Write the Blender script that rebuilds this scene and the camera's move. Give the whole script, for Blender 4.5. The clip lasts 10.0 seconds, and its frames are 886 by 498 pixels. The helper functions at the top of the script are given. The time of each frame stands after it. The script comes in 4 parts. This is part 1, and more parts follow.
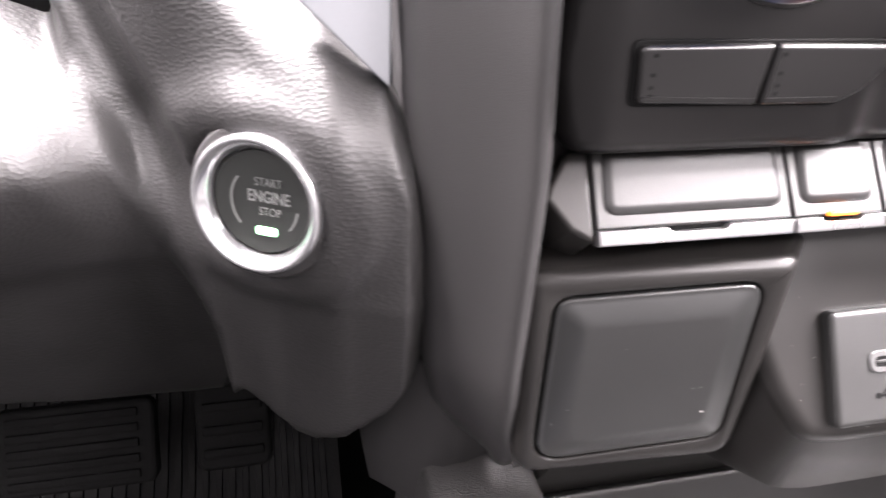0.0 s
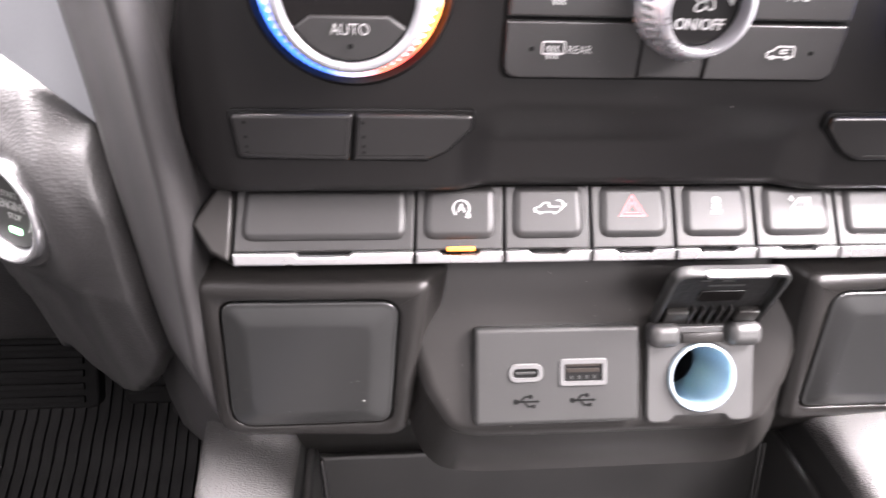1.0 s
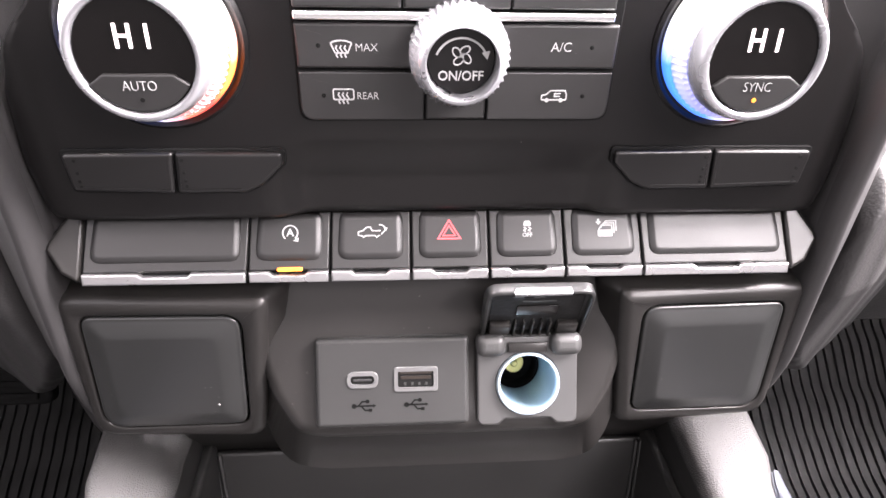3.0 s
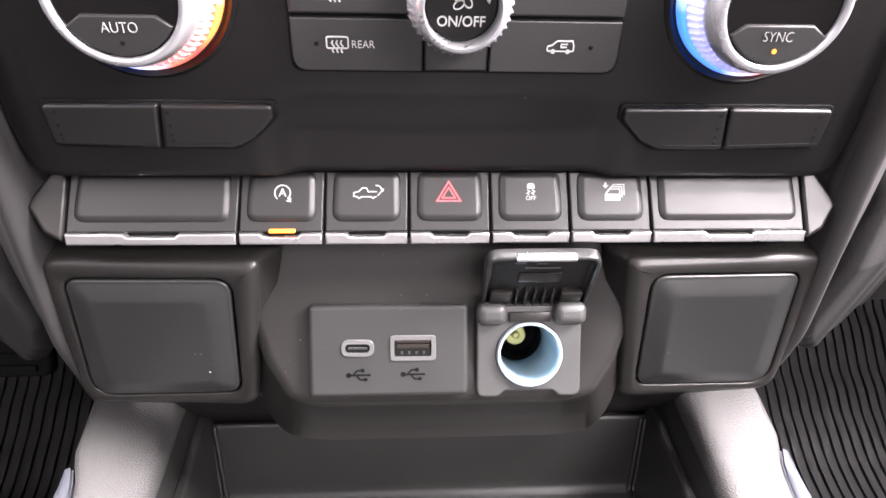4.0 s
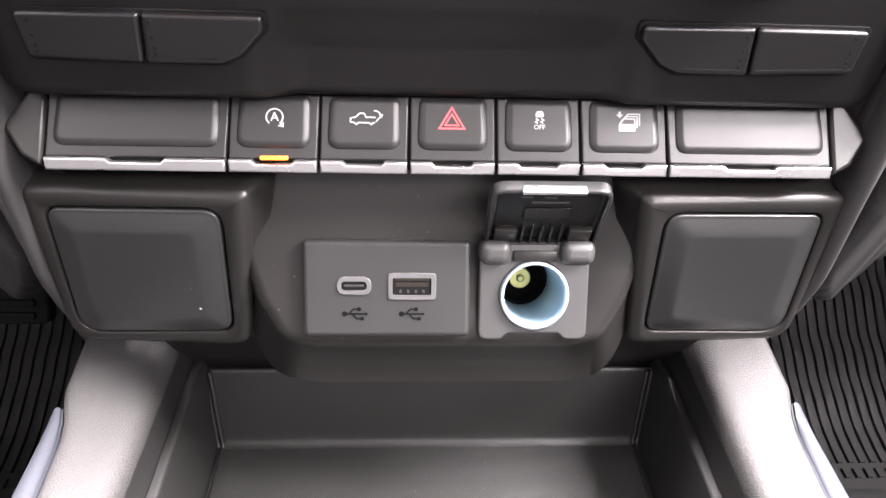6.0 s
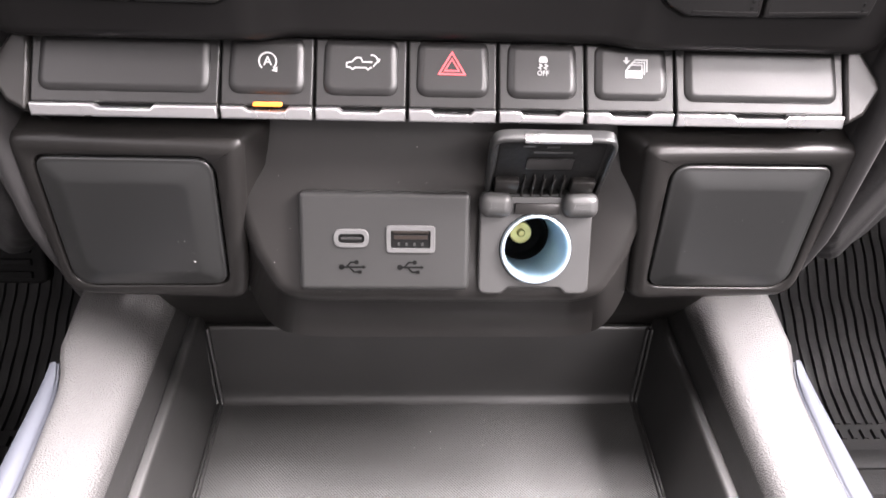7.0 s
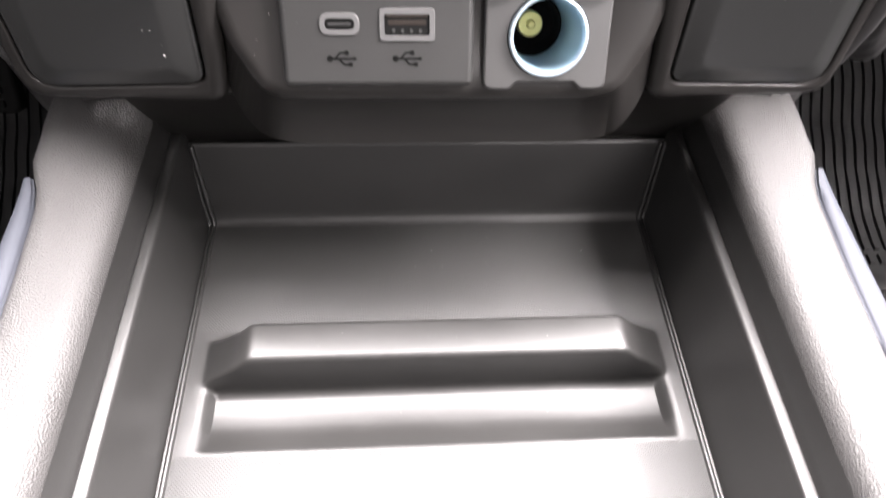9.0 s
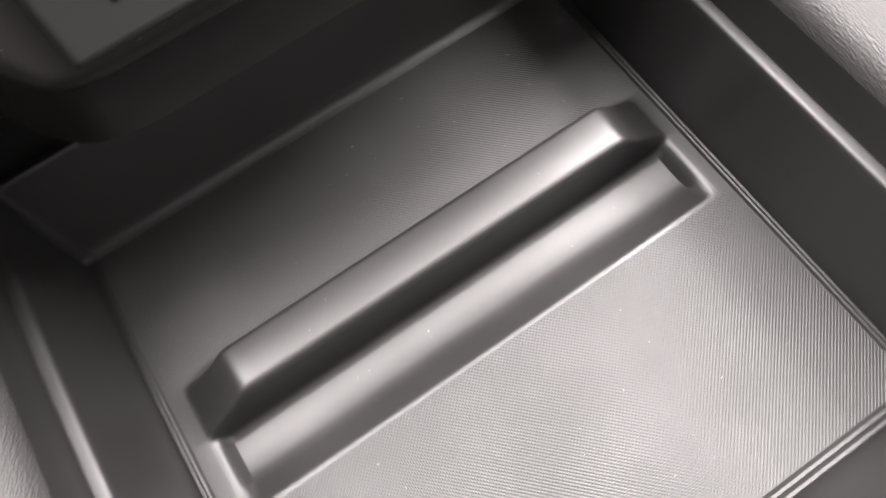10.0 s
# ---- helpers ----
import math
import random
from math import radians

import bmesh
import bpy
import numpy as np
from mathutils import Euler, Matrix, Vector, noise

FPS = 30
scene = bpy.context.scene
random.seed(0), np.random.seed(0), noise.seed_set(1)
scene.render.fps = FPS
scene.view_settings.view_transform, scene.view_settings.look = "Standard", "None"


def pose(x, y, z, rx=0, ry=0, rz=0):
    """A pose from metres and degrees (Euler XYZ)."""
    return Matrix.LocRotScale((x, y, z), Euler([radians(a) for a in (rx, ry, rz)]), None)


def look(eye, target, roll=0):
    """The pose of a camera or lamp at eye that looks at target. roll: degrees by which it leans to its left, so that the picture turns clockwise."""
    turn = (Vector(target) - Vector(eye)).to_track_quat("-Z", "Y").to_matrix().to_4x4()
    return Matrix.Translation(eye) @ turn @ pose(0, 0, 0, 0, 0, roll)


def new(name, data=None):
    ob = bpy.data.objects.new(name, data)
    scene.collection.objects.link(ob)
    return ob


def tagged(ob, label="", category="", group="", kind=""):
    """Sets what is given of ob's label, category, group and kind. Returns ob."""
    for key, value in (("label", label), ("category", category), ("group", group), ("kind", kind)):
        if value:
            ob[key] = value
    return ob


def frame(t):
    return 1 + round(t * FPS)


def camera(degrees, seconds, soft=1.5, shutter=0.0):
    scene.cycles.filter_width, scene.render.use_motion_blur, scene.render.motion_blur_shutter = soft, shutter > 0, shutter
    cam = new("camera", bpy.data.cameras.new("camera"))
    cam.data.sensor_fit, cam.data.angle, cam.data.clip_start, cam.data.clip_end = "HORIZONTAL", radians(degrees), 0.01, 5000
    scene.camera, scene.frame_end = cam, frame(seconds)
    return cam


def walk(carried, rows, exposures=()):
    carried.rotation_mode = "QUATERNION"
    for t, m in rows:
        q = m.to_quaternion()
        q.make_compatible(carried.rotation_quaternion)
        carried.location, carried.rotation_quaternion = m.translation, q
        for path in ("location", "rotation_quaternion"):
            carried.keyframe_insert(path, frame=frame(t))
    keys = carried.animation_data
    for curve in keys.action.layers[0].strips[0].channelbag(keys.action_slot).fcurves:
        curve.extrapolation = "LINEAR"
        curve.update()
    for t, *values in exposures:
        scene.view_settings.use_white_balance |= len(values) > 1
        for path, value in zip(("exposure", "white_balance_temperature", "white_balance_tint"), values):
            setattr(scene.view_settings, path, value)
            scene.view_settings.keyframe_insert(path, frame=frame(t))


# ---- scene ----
cam = camera(68.3, 10.0, 1.5, 0.4)
PATH = [
    (0, (-0.205, -0.137, 0.577), (0.199, 1.584, -0.36), 2.3),
    (0.2, (-0.184, -0.148, 0.582), (0.177, 1.58, -0.357), 2.9),
    (0.5, (-0.142, -0.164, 0.6), (0.137, 1.537, -0.415), 3.3),
    (0.7, (-0.115, -0.169, 0.608), (0.099, 1.516, -0.447), 3.1),
    (1, (-0.083, -0.179, 0.62), (0.093, 1.498, -0.455), 2.5),
    (1.5, (-0.045, -0.19, 0.635), (0.096, 1.482, -0.453), 1.6),
    (2, (-0.024, -0.197, 0.644), (0.123, 1.471, -0.45), 1.7),
    (2.5, (-0.021, -0.198, 0.646), (0.128, 1.472, -0.445), 1.7),
    (4, (-0.016, -0.193, 0.631), (0.108, 1.447, -0.506), 2.1),
    (4.5, (-0.016, -0.191, 0.627), (0.099, 1.434, -0.532), 2.1),
    (5, (-0.014, -0.191, 0.623), (0.098, 1.418, -0.56), 2.4),
    (5.5, (-0.014, -0.19, 0.618), (0.094, 1.404, -0.585), 2.6),
    (7, (-0.013, -0.188, 0.607), (0.093, 1.326, -0.696), 3.0),
    (7.5, (-0.013, -0.187, 0.601), (0.091, 1.258, -0.778), 3.4),
    (8, (-0.013, -0.187, 0.595), (0.095, 1.184, -0.857), 4.0),
    (8.5, (-0.013, -0.188, 0.591), (0.097, 1.117, -0.921), 4.3),
    (9, (-0.014, -0.186, 0.582), (0.101, 0.984, -1.036), 3.5),
    (9.2, (-0.018, -0.178, 0.582), (0.119, 0.863, -1.12), 2.8),
    (9.3, (-0.02, -0.173, 0.58), (0.133, 0.812, -1.154), 2.2),
    (9.5, (-0.02, -0.162, 0.574), (0.115, 0.696, -1.228), -3.2),
    (9.6, (-0.025, -0.154, 0.569), (0.131, 0.626, -1.266), -4.4),
    (9.7, (-0.022, -0.147, 0.567), (0.103, 0.559, -1.3), -9.7),
    (9.8, (-0.024, -0.144, 0.557), (0.118, 0.536, -1.319), -12.3),
    (9.9, (-0.021, -0.134, 0.554), (0.142, 0.5, -1.336), -14.6),
    (10, (-0.026, -0.129, 0.549), (0.221, 0.495, -1.335), -12.9),
]
EXPOSURES = [(0, 1.17, 6530, 11.5), (0.5, 1.20, 6530, 11.5), (1.0, 1.15, 6530, 11.5), (1.5, 0.86, 6530, 11.5), (2.5, 0.78, 6530, 11.5), (5.5, 0.64, 6530, 11.0),
             (7.5, 0.55, 6560, 10.0), (8.5, 0.48, 6570, 8.5), (9.2, 0.0, 6580, 7.5), (9.5, -0.56, 6590, 7.0), (10.0, -0.96, 6600, 7.0)]
walk(cam, [(t, look(eye, target, roll)) for t, eye, target, roll in PATH], EXPOSURES)

# ---- world, light ----
world = bpy.data.worlds.new("sky")
scene.world = world
world.use_nodes = True
wn = world.node_tree
sky = wn.nodes.new("ShaderNodeTexSky")
sky.sky_type, sky.sun_disc = "NISHITA", False
sky.sun_elevation, sky.sun_rotation = radians(48), radians(60)
wn.links.new(sky.outputs[0], wn.nodes["Background"].inputs[0])
wn.nodes["Background"].inputs[1].default_value = 0.10


def window_light(name, eye, target, wide, high, watts, colour=(1.0, 0.925, 0.95)):
    """The sky's light that falls in through one window."""
    data = bpy.data.lights.new(name, "AREA")
    data.shape, data.size, data.size_y, data.energy, data.color = "RECTANGLE", wide, high, watts, colour
    ob = new(name, data)
    ob.matrix_world = look(eye, target)
    return ob


window_light("windshield_light", (0.0, 0.252, 1.255), (0.0, 0.02, 0.60), 1.54, 0.50, 398)
window_light("passenger_window_light", (0.82, -0.03, 1.22), (0.0, -0.03, 0.50), 0.52, 0.42, 136)
window_light("rear_door_window_light", (0.82, -0.95, 1.33), (0.0, -0.05, 0.50), 0.60, 0.32, 34)
window_light("rear_driver_side_window_light", (-0.82, -1.05, 1.33), (0.0, -0.05, 0.50), 0.60, 0.32, 3)
window_light("driver_window_light", (-0.82, -0.30, 1.20), (0.0, -0.10, 0.50), 0.70, 0.42, 4)

# ---- materials ----


def node_material(name, colour, rough=0.5, metal=0.0, grain_scale=900.0, bump=0.0, spec=0.5, cells=False,
                  stain=0.12, stretch=(1, 1, 1), weave=0.0):
    m = bpy.data.materials.new(name)
    m.use_nodes = True
    n, l = m.node_tree.nodes, m.node_tree.links
    b = n["Principled BSDF"]
    co = n.new("ShaderNodeTexCoord")
    big = n.new("ShaderNodeTexNoise")
    big.inputs["Scale"].default_value, big.inputs["Detail"].default_value = 28.0, 5.0
    fine = n.new("ShaderNodeTexNoise")
    fine.inputs["Scale"].default_value, fine.inputs["Detail"].default_value = grain_scale, 3.0
    l.new(co.outputs["Object"], big.inputs["Vector"])
    l.new(co.outputs["Object"], fine.inputs["Vector"])
    mix = n.new("ShaderNodeMixRGB")
    mix.blend_type = "MIX"
    mix.inputs[1].default_value = tuple(c * (1 - stain) for c in colour) + (1,)
    mix.inputs[2].default_value = tuple(min(1, c * (1 + stain)) for c in colour) + (1,)
    add = n.new("ShaderNodeMath")
    add.operation = "ADD"
    half = n.new("ShaderNodeMath")
    half.operation = "MULTIPLY"
    half.inputs[1].default_value = 0.5
    l.new(big.outputs["Fac"], add.inputs[0])
    l.new(fine.outputs["Fac"], add.inputs[1])
    l.new(add.outputs[0], half.inputs[0])
    l.new(half.outputs[0], mix.inputs[0])
    l.new(mix.outputs[0], b.inputs["Base Color"])
    ramp = n.new("ShaderNodeMapRange")
    ramp.inputs["From Min"].default_value, ramp.inputs["From Max"].default_value = 0.3, 0.7
    ramp.inputs["To Min"].default_value, ramp.inputs["To Max"].default_value = max(0.02, rough * 0.90), min(1, rough * 1.10)
    l.new(big.outputs["Fac"], ramp.inputs["Value"])
    l.new(ramp.outputs[0], b.inputs["Roughness"])
    b.inputs["Metallic"].default_value = metal
    b.inputs["Specular IOR Level"].default_value = spec
    if bump:
        bn = n.new("ShaderNodeBump")
        bn.inputs["Strength"].default_value, bn.inputs["Distance"].default_value = bump, 0.001
        if cells:
            vo = n.new("ShaderNodeTexVoronoi")
            vo.feature = "F1"
            vo.inputs["Scale"].default_value = grain_scale
            mp = n.new("ShaderNodeMapping")
            mp.inputs["Scale"].default_value = stretch
            l.new(co.outputs["Object"], mp.inputs["Vector"])
            l.new(mp.outputs[0], vo.inputs["Vector"])
            l.new(vo.outputs["Distance"], bn.inputs["Height"])
        elif weave:
            total = n.new("ShaderNodeMath")
            total.operation = "MULTIPLY"
            for i, turn in enumerate((radians(45), radians(-45))):
                mp = n.new("ShaderNodeMapping")
                mp.inputs["Rotation"].default_value = (0, 0, turn)
                wv = n.new("ShaderNodeTexWave")
                wv.inputs["Scale"].default_value = 0.314 / weave
                l.new(co.outputs["Object"], mp.inputs["Vector"])
                l.new(mp.outputs[0], wv.inputs["Vector"])
                l.new(wv.outputs["Fac"], total.inputs[i])
            l.new(total.outputs[0], bn.inputs["Height"])
        else:
            l.new(fine.outputs["Fac"], bn.inputs["Height"])
        l.new(bn.outputs[0], b.inputs["Normal"])
    return m


def glow_material(name, colour, strength):
    m = bpy.data.materials.new(name)
    m.use_nodes = True
    b = m.node_tree.nodes["Principled BSDF"]
    b.inputs["Base Color"].default_value = colour + (1,)
    b.inputs["Emission Color"].default_value = colour + (1,)
    b.inputs["Emission Strength"].default_value = strength
    b.inputs["Roughness"].default_value = 0.4
    return m


M_FASCIA = node_material("satin_black_plastic", (0.0115, 0.0108, 0.0103), 0.33, bump=0.05, grain_scale=2600, spec=0.22)
M_PANEL = node_material("matt_black_plastic", (0.0034, 0.0031, 0.0031), 0.33, bump=0.04, grain_scale=2600, spec=0.26)
M_PAD = node_material("blank_cover_plastic", (0.0135, 0.0138, 0.0137), 0.33, bump=0.05, grain_scale=2400, spec=0.38, stain=0.08)
M_KEY = node_material("switch_plastic", (0.0115, 0.0111, 0.0111), 0.44, bump=0.04, grain_scale=2600, spec=0.41)
M_ROCKER = node_material("black_rocker_plastic", (0.0058, 0.0055, 0.0055), 0.30, bump=0.04, grain_scale=2600, spec=0.35)
M_USB = node_material("grey_plastic", (0.0146, 0.0146, 0.0143), 0.42, bump=0.07, grain_scale=2600, spec=0.4)
M_SOCKET = node_material("mid_grey_plastic", (0.026, 0.0259, 0.0256), 0.40, bump=0.07, grain_scale=2600)
M_CHEEK = node_material("dark_grey_soft_plastic", (0.021, 0.0202, 0.0204), 0.46, bump=0.12, grain_scale=2200, spec=0.3)
M_LEATHER = node_material("grained_soft_dash_skin", (0.0165, 0.0158, 0.0158), 0.46, bump=0.15, grain_scale=980, cells=True, stretch=(0.45, 1, 1))
M_CONSOLE = node_material("grained_console_plastic", (0.0290, 0.0282, 0.0278), 0.52, bump=0.42, grain_scale=1450, stain=0.22, spec=0.22, cells=True)
M_TRAY = node_material("smooth_tray_plastic", (0.0105, 0.0103, 0.0100), 0.43, bump=0.08, grain_scale=2000, spec=0.45)
M_FLOOR = node_material("woven_tray_liner", (0.0115, 0.0115, 0.0110), 0.54, bump=0.32, weave=0.00108)
M_RUBBER = node_material("black_rubber", (0.0034, 0.0034, 0.0034), 0.62, bump=0.3, grain_scale=500, spec=0.22)
M_PEDAL = node_material("worn_black_pedal_rubber", (0.003, 0.003, 0.003), 0.8, bump=0.3, grain_scale=500, spec=0.12)
M_CARPET = node_material("black_carpet", (0.006, 0.006, 0.006), 0.95, bump=0.8, grain_scale=700, spec=0.2)
M_CHROME = node_material("satin_chrome", (0.40, 0.395, 0.40), 0.28, metal=0.92, stain=0.04)
M_SILVER = node_material("satin_silver_paint", (0.47, 0.47, 0.48), 0.24, metal=0.92, stain=0.04)
M_DIAL = node_material("pale_satin_silver", (0.39, 0.39, 0.41), 0.28, metal=0.72, stain=0.04)
M_BRIGHT = node_material("polished_chrome", (0.80, 0.80, 0.80), 0.14, metal=1.0, stain=0.03)
M_ALU = node_material("brushed_silver_trim", (0.44, 0.455, 0.48), 0.38, metal=0.9, stain=0.05)
M_LAVENDER = node_material("silver_grey_side_trim", (0.0172, 0.0190, 0.0246), 0.65, metal=0.0, stain=0.05, spec=0.22)
M_ZINC = node_material("zinc_socket_barrel", (0.36, 0.50, 0.60), 0.38, metal=0.70, stain=0.15, bump=0.2)
M_RIM = node_material("bright_zinc_rim", (0.36, 0.43, 0.48), 0.30, metal=0.6, stain=0.06)
M_BRASS = node_material("yellow_brass_contact", (0.62, 0.56, 0.22), 0.45, metal=0.5)
M_GLASS = node_material("gloss_black_display", (0.004, 0.0035, 0.0035), 0.08, spec=0.2, stain=0.02)
M_CAP = node_material("smoked_black_cap", (0.020, 0.0215, 0.020), 0.30, spec=0.4, stain=0.04)
M_DARK = node_material("unlit_cavity", (0.004, 0.004, 0.004), 0.8, spec=0.1)
M_WHITE = node_material("white_print", (0.34, 0.34, 0.34), 0.5, stain=0.02)
M_PRINT = node_material("grey_white_print", (0.30, 0.30, 0.30), 0.5, stain=0.04)
M_GREYMARK = node_material("pale_grey_bezel", (0.062, 0.062, 0.062), 0.35, stain=0.03)
M_TONGUE = node_material("brown_black_connector", (0.012, 0.009, 0.007), 0.45, spec=0.2)
M_MOULDED = node_material("moulded_mark", (0.0025, 0.0025, 0.0025), 0.6, spec=0.1)
M_GLOW = glow_material("lit_white_digits", (1.0, 0.86, 0.88), 1.6)
M_FAINT = node_material("faded_grey_print", (0.15, 0.155, 0.15), 0.5, stain=0.05)
M_AMBER = glow_material("amber_indicator", (1.0, 0.26, 0.03), 0.95)
M_GREEN = glow_material("green_indicator", (0.42, 1.0, 0.55), 1.0)
M_REDLINE = glow_material("red_print", (0.62, 0.075, 0.09), 0.26)
M_HEADLINER = node_material("pale_grey_headliner", (0.55, 0.54, 0.53), 0.9, bump=0.3, grain_scale=300)
M_DOOR = node_material("black_door_trim", (0.014, 0.014, 0.014), 0.6, bump=0.3, grain_scale=500)


def ring_light(name, strength, pale=0.0):
    """Lit band round a temperature dial: blue on the left, red on the right, white towards the top."""
    m = bpy.data.materials.new(name)
    m.use_nodes = True
    n, l = m.node_tree.nodes, m.node_tree.links
    b = n["Principled BSDF"]
    co = n.new("ShaderNodeTexCoord")
    sep = n.new("ShaderNodeSeparateXYZ")
    l.new(co.outputs["Object"], sep.inputs[0])
    r = n.new("ShaderNodeMapRange")
    r.inputs["From Min"].default_value, r.inputs["From Max"].default_value = -0.020, 0.022
    l.new(sep.outputs["X"], r.inputs["Value"])
    c = n.new("ShaderNodeValToRGB")
    e = c.color_ramp.elements
    e[0].position, e[0].color = 0.0, (0.05, 0.20, 1.0, 1)
    e[1].position, e[1].color = 1.0, (1.0, 0.22, 0.04, 1)
    for place, colour in ((0.30, (0.08, 0.22, 1.0, 1)), (0.48, (0.75, 0.70, 0.95, 1)), (0.66, (1.0, 0.16, 0.10, 1)), (0.85, (1.0, 0.06, 0.05, 1))):
        e.new(place).color = colour
    l.new(r.outputs[0], c.inputs[0])
    h = n.new("ShaderNodeMapRange")
    h.inputs["From Min"].default_value, h.inputs["From Max"].default_value = -0.006, 0.010
    l.new(sep.outputs["Y"], h.inputs["Value"])
    mix = n.new("ShaderNodeMixRGB")
    mix.inputs[2].default_value = (1.0, 0.95, 0.95, 1)
    l.new(h.outputs[0], mix.inputs[0])
    l.new(c.outputs[0], mix.inputs[1])
    fade = n.new("ShaderNodeMixRGB")
    fade.inputs[0].default_value = pale
    fade.inputs[2].default_value = (1.0, 0.86, 0.90, 1)
    l.new(mix.outputs[0], fade.inputs[1])
    l.new(fade.outputs[0], b.inputs["Base Color"])
    l.new(fade.outputs[0], b.inputs["Emission Color"])
    b.inputs["Emission Strength"].default_value = strength
    b.inputs["Roughness"].default_value = 0.3
    return m


M_RING = ring_light("blue_to_red_light_ring", 1.0)
M_BAND = ring_light("lit_knurled_band", 0.22, 0.45)

# ---- mesh helpers ----


def face_frame(origin, up):
    """Axes of a flat face of the dash: x to the right, y up along the face, z out of it towards the cabin."""
    u = Vector(up).normalized()
    r = Vector((1, 0, 0))
    r = (r - u * r.dot(u)).normalized()
    n = r.cross(u)
    m = Matrix((r, u, n)).transposed().to_4x4()
    m.translation = origin
    return m


def oriented(origin, right, up):
    u = Vector(up).normalized()
    r = Vector(right)
    r = (r - u * r.dot(u)).normalized()
    m = Matrix((r, u, r.cross(u))).transposed().to_4x4()
    m.translation = origin
    return m


def finish(bm, material, name, sharp=38):
    bmesh.ops.recalc_face_normals(bm, faces=bm.faces)
    me = bpy.data.meshes.new(name)
    bm.to_mesh(me)
    bm.free()
    for p in me.polygons:
        p.use_smooth = True
    me.set_sharp_from_angle(angle=radians(sharp))
    for m in (material if isinstance(material, (list, tuple)) else [material]):
        me.materials.append(m)
    return me


def part(name, bm, material, parent=None, label="", at=None, sharp=38):
    """One mesh object from a bmesh, under a thing or a part; at: its pose in the world."""
    ob = new(name, finish(bm, material, name, sharp))
    if at is not None:
        ob.matrix_world = at
    if parent is not None:
        ob.parent = parent
        ob.matrix_parent_inverse = world_of(parent).inverted()
    if label:
        tagged(ob, label)
    return ob


def world_of(ob):
    m = ob.matrix_basis.copy()
    if ob.parent is not None:
        m = world_of(ob.parent) @ ob.matrix_parent_inverse @ m
    return m


def thing(name, at, label, category, group="", kind=""):
    ob = new(name)
    ob.empty_display_size = 0.02
    ob.matrix_world = at if isinstance(at, Matrix) else Matrix.Translation(at)
    return tagged(ob, label, category, group, kind)


def rounded(points, radius, seg=4):
    """A closed outline with its corners rounded; radius: one number, or one for each corner."""
    out = []
    k = len(points)
    for i in range(k):
        p = Vector(points[i])
        a, b = Vector(points[i - 1]) - p, Vector(points[(i + 1) % k]) - p
        r = radius[i] if isinstance(radius, (list, tuple)) else radius
        if r <= 0:
            out.append((p.x, p.y))
            continue
        half = a.angle(b) / 2
        d = min(r / math.tan(half), a.length * 0.49, b.length * 0.49)
        s, e = p + a.normalized() * d, p + b.normalized() * d
        for j in range(seg + 1):
            t = j / seg
            q = s * (1 - t) ** 2 + p * 2 * t * (1 - t) + e * t * t
            out.append((q.x, q.y))
    return out


def rect(x0, y0, x1, y1):
    return [(x0, y0), (x1, y0), (x1, y1), (x0, y1)]


def circle(r, k=48, cx=0.0, cy=0.0):
    return [(cx + r * math.cos(2 * math.pi * i / k), cy + r * math.sin(2 * math.pi * i / k)) for i in range(k)]


def inset(points, d):
    """The outline moved inwards by d (for outlines that run anticlockwise)."""
    out = []
    k = len(points)
    for i in range(k):
        p = Vector(points[i])
        a, b = p - Vector(points[i - 1]), Vector(points[(i + 1) % k]) - p
        if a.length < 1e-9:
            a = b
        if b.length < 1e-9:
            b = a
        na, nb = Vector((-a.y, a.x)).normalized(), Vector((-b.y, b.x)).normalized()
        v = na + nb
        if v.length < 1e-6:
            v = na
        v.normalize()
        c = max(0.5, v.dot(na))
        out.append((p.x + v.x * d / c, p.y + v.y * d / c))
    for _ in range(6):
        for i in range(k):
            j = (i + 1) % k
            was, now = Vector(points[j]) - Vector(points[i]), Vector(out[j]) - Vector(out[i])
            if was.dot(now) < 0:
                out[i] = out[j] = ((out[i][0] + out[j][0]) / 2, (out[i][1] + out[j][1]) / 2)
    return out


def ring_faces(bm, a, b):
    k = len(a)
    for i in range(k):
        bm.faces.new((a[i], a[(i + 1) % k], b[(i + 1) % k], b[i]))


def ring_at(bm, points, z):
    return [bm.verts.new((x, y, z)) for x, y in points]


def plate(points, depth, bevel=0.001, seg=3, flare=0.0, bm=None, top=0.0, pillow=0.0, pillow_edge=0.0):
    """A slab with outline points, its front at z = top, rounded front edge, going depth back; flare widens it towards the back.
    pillow: the front's middle raised by so much, over a sloping band pillow_edge wide."""
    bm = bm or bmesh.new()
    loops = [ring_at(bm, inset(points, -flare), top - depth), ring_at(bm, points, top - bevel)]
    for i in range(1, seg + 1):
        a = math.pi / 2 * i / seg
        loops.append(ring_at(bm, inset(points, bevel * (1 - math.cos(a))), top - bevel * (1 - math.sin(a))))
    loops.append(ring_at(bm, inset(points, bevel + 0.00012), top))
    if pillow:
        cx, cy = sum(p[0] for p in points) / len(points), sum(p[1] for p in points) / len(points)
        edge = inset(points, bevel + 0.00012)
        reach = max(math.hypot(x - cx, y - cy) for x, y in edge) / 1.25
        for q in range(1, 11):
            t = q / 8
            h = pillow * (1 - max(0.0, 1 - t) ** 1.25)
            loops.append(ring_at(bm, [(cx + (x - cx) * (1 - pillow_edge * t / reach), cy + (y - cy) * (1 - pillow_edge * t / reach)) for x, y in edge], top + h))
    for a, b in zip(loops, loops[1:]):
        ring_faces(bm, a, b)
    bm.faces.new(loops[0][::-1])
    bm.faces.new(loops[-1])
    return bm


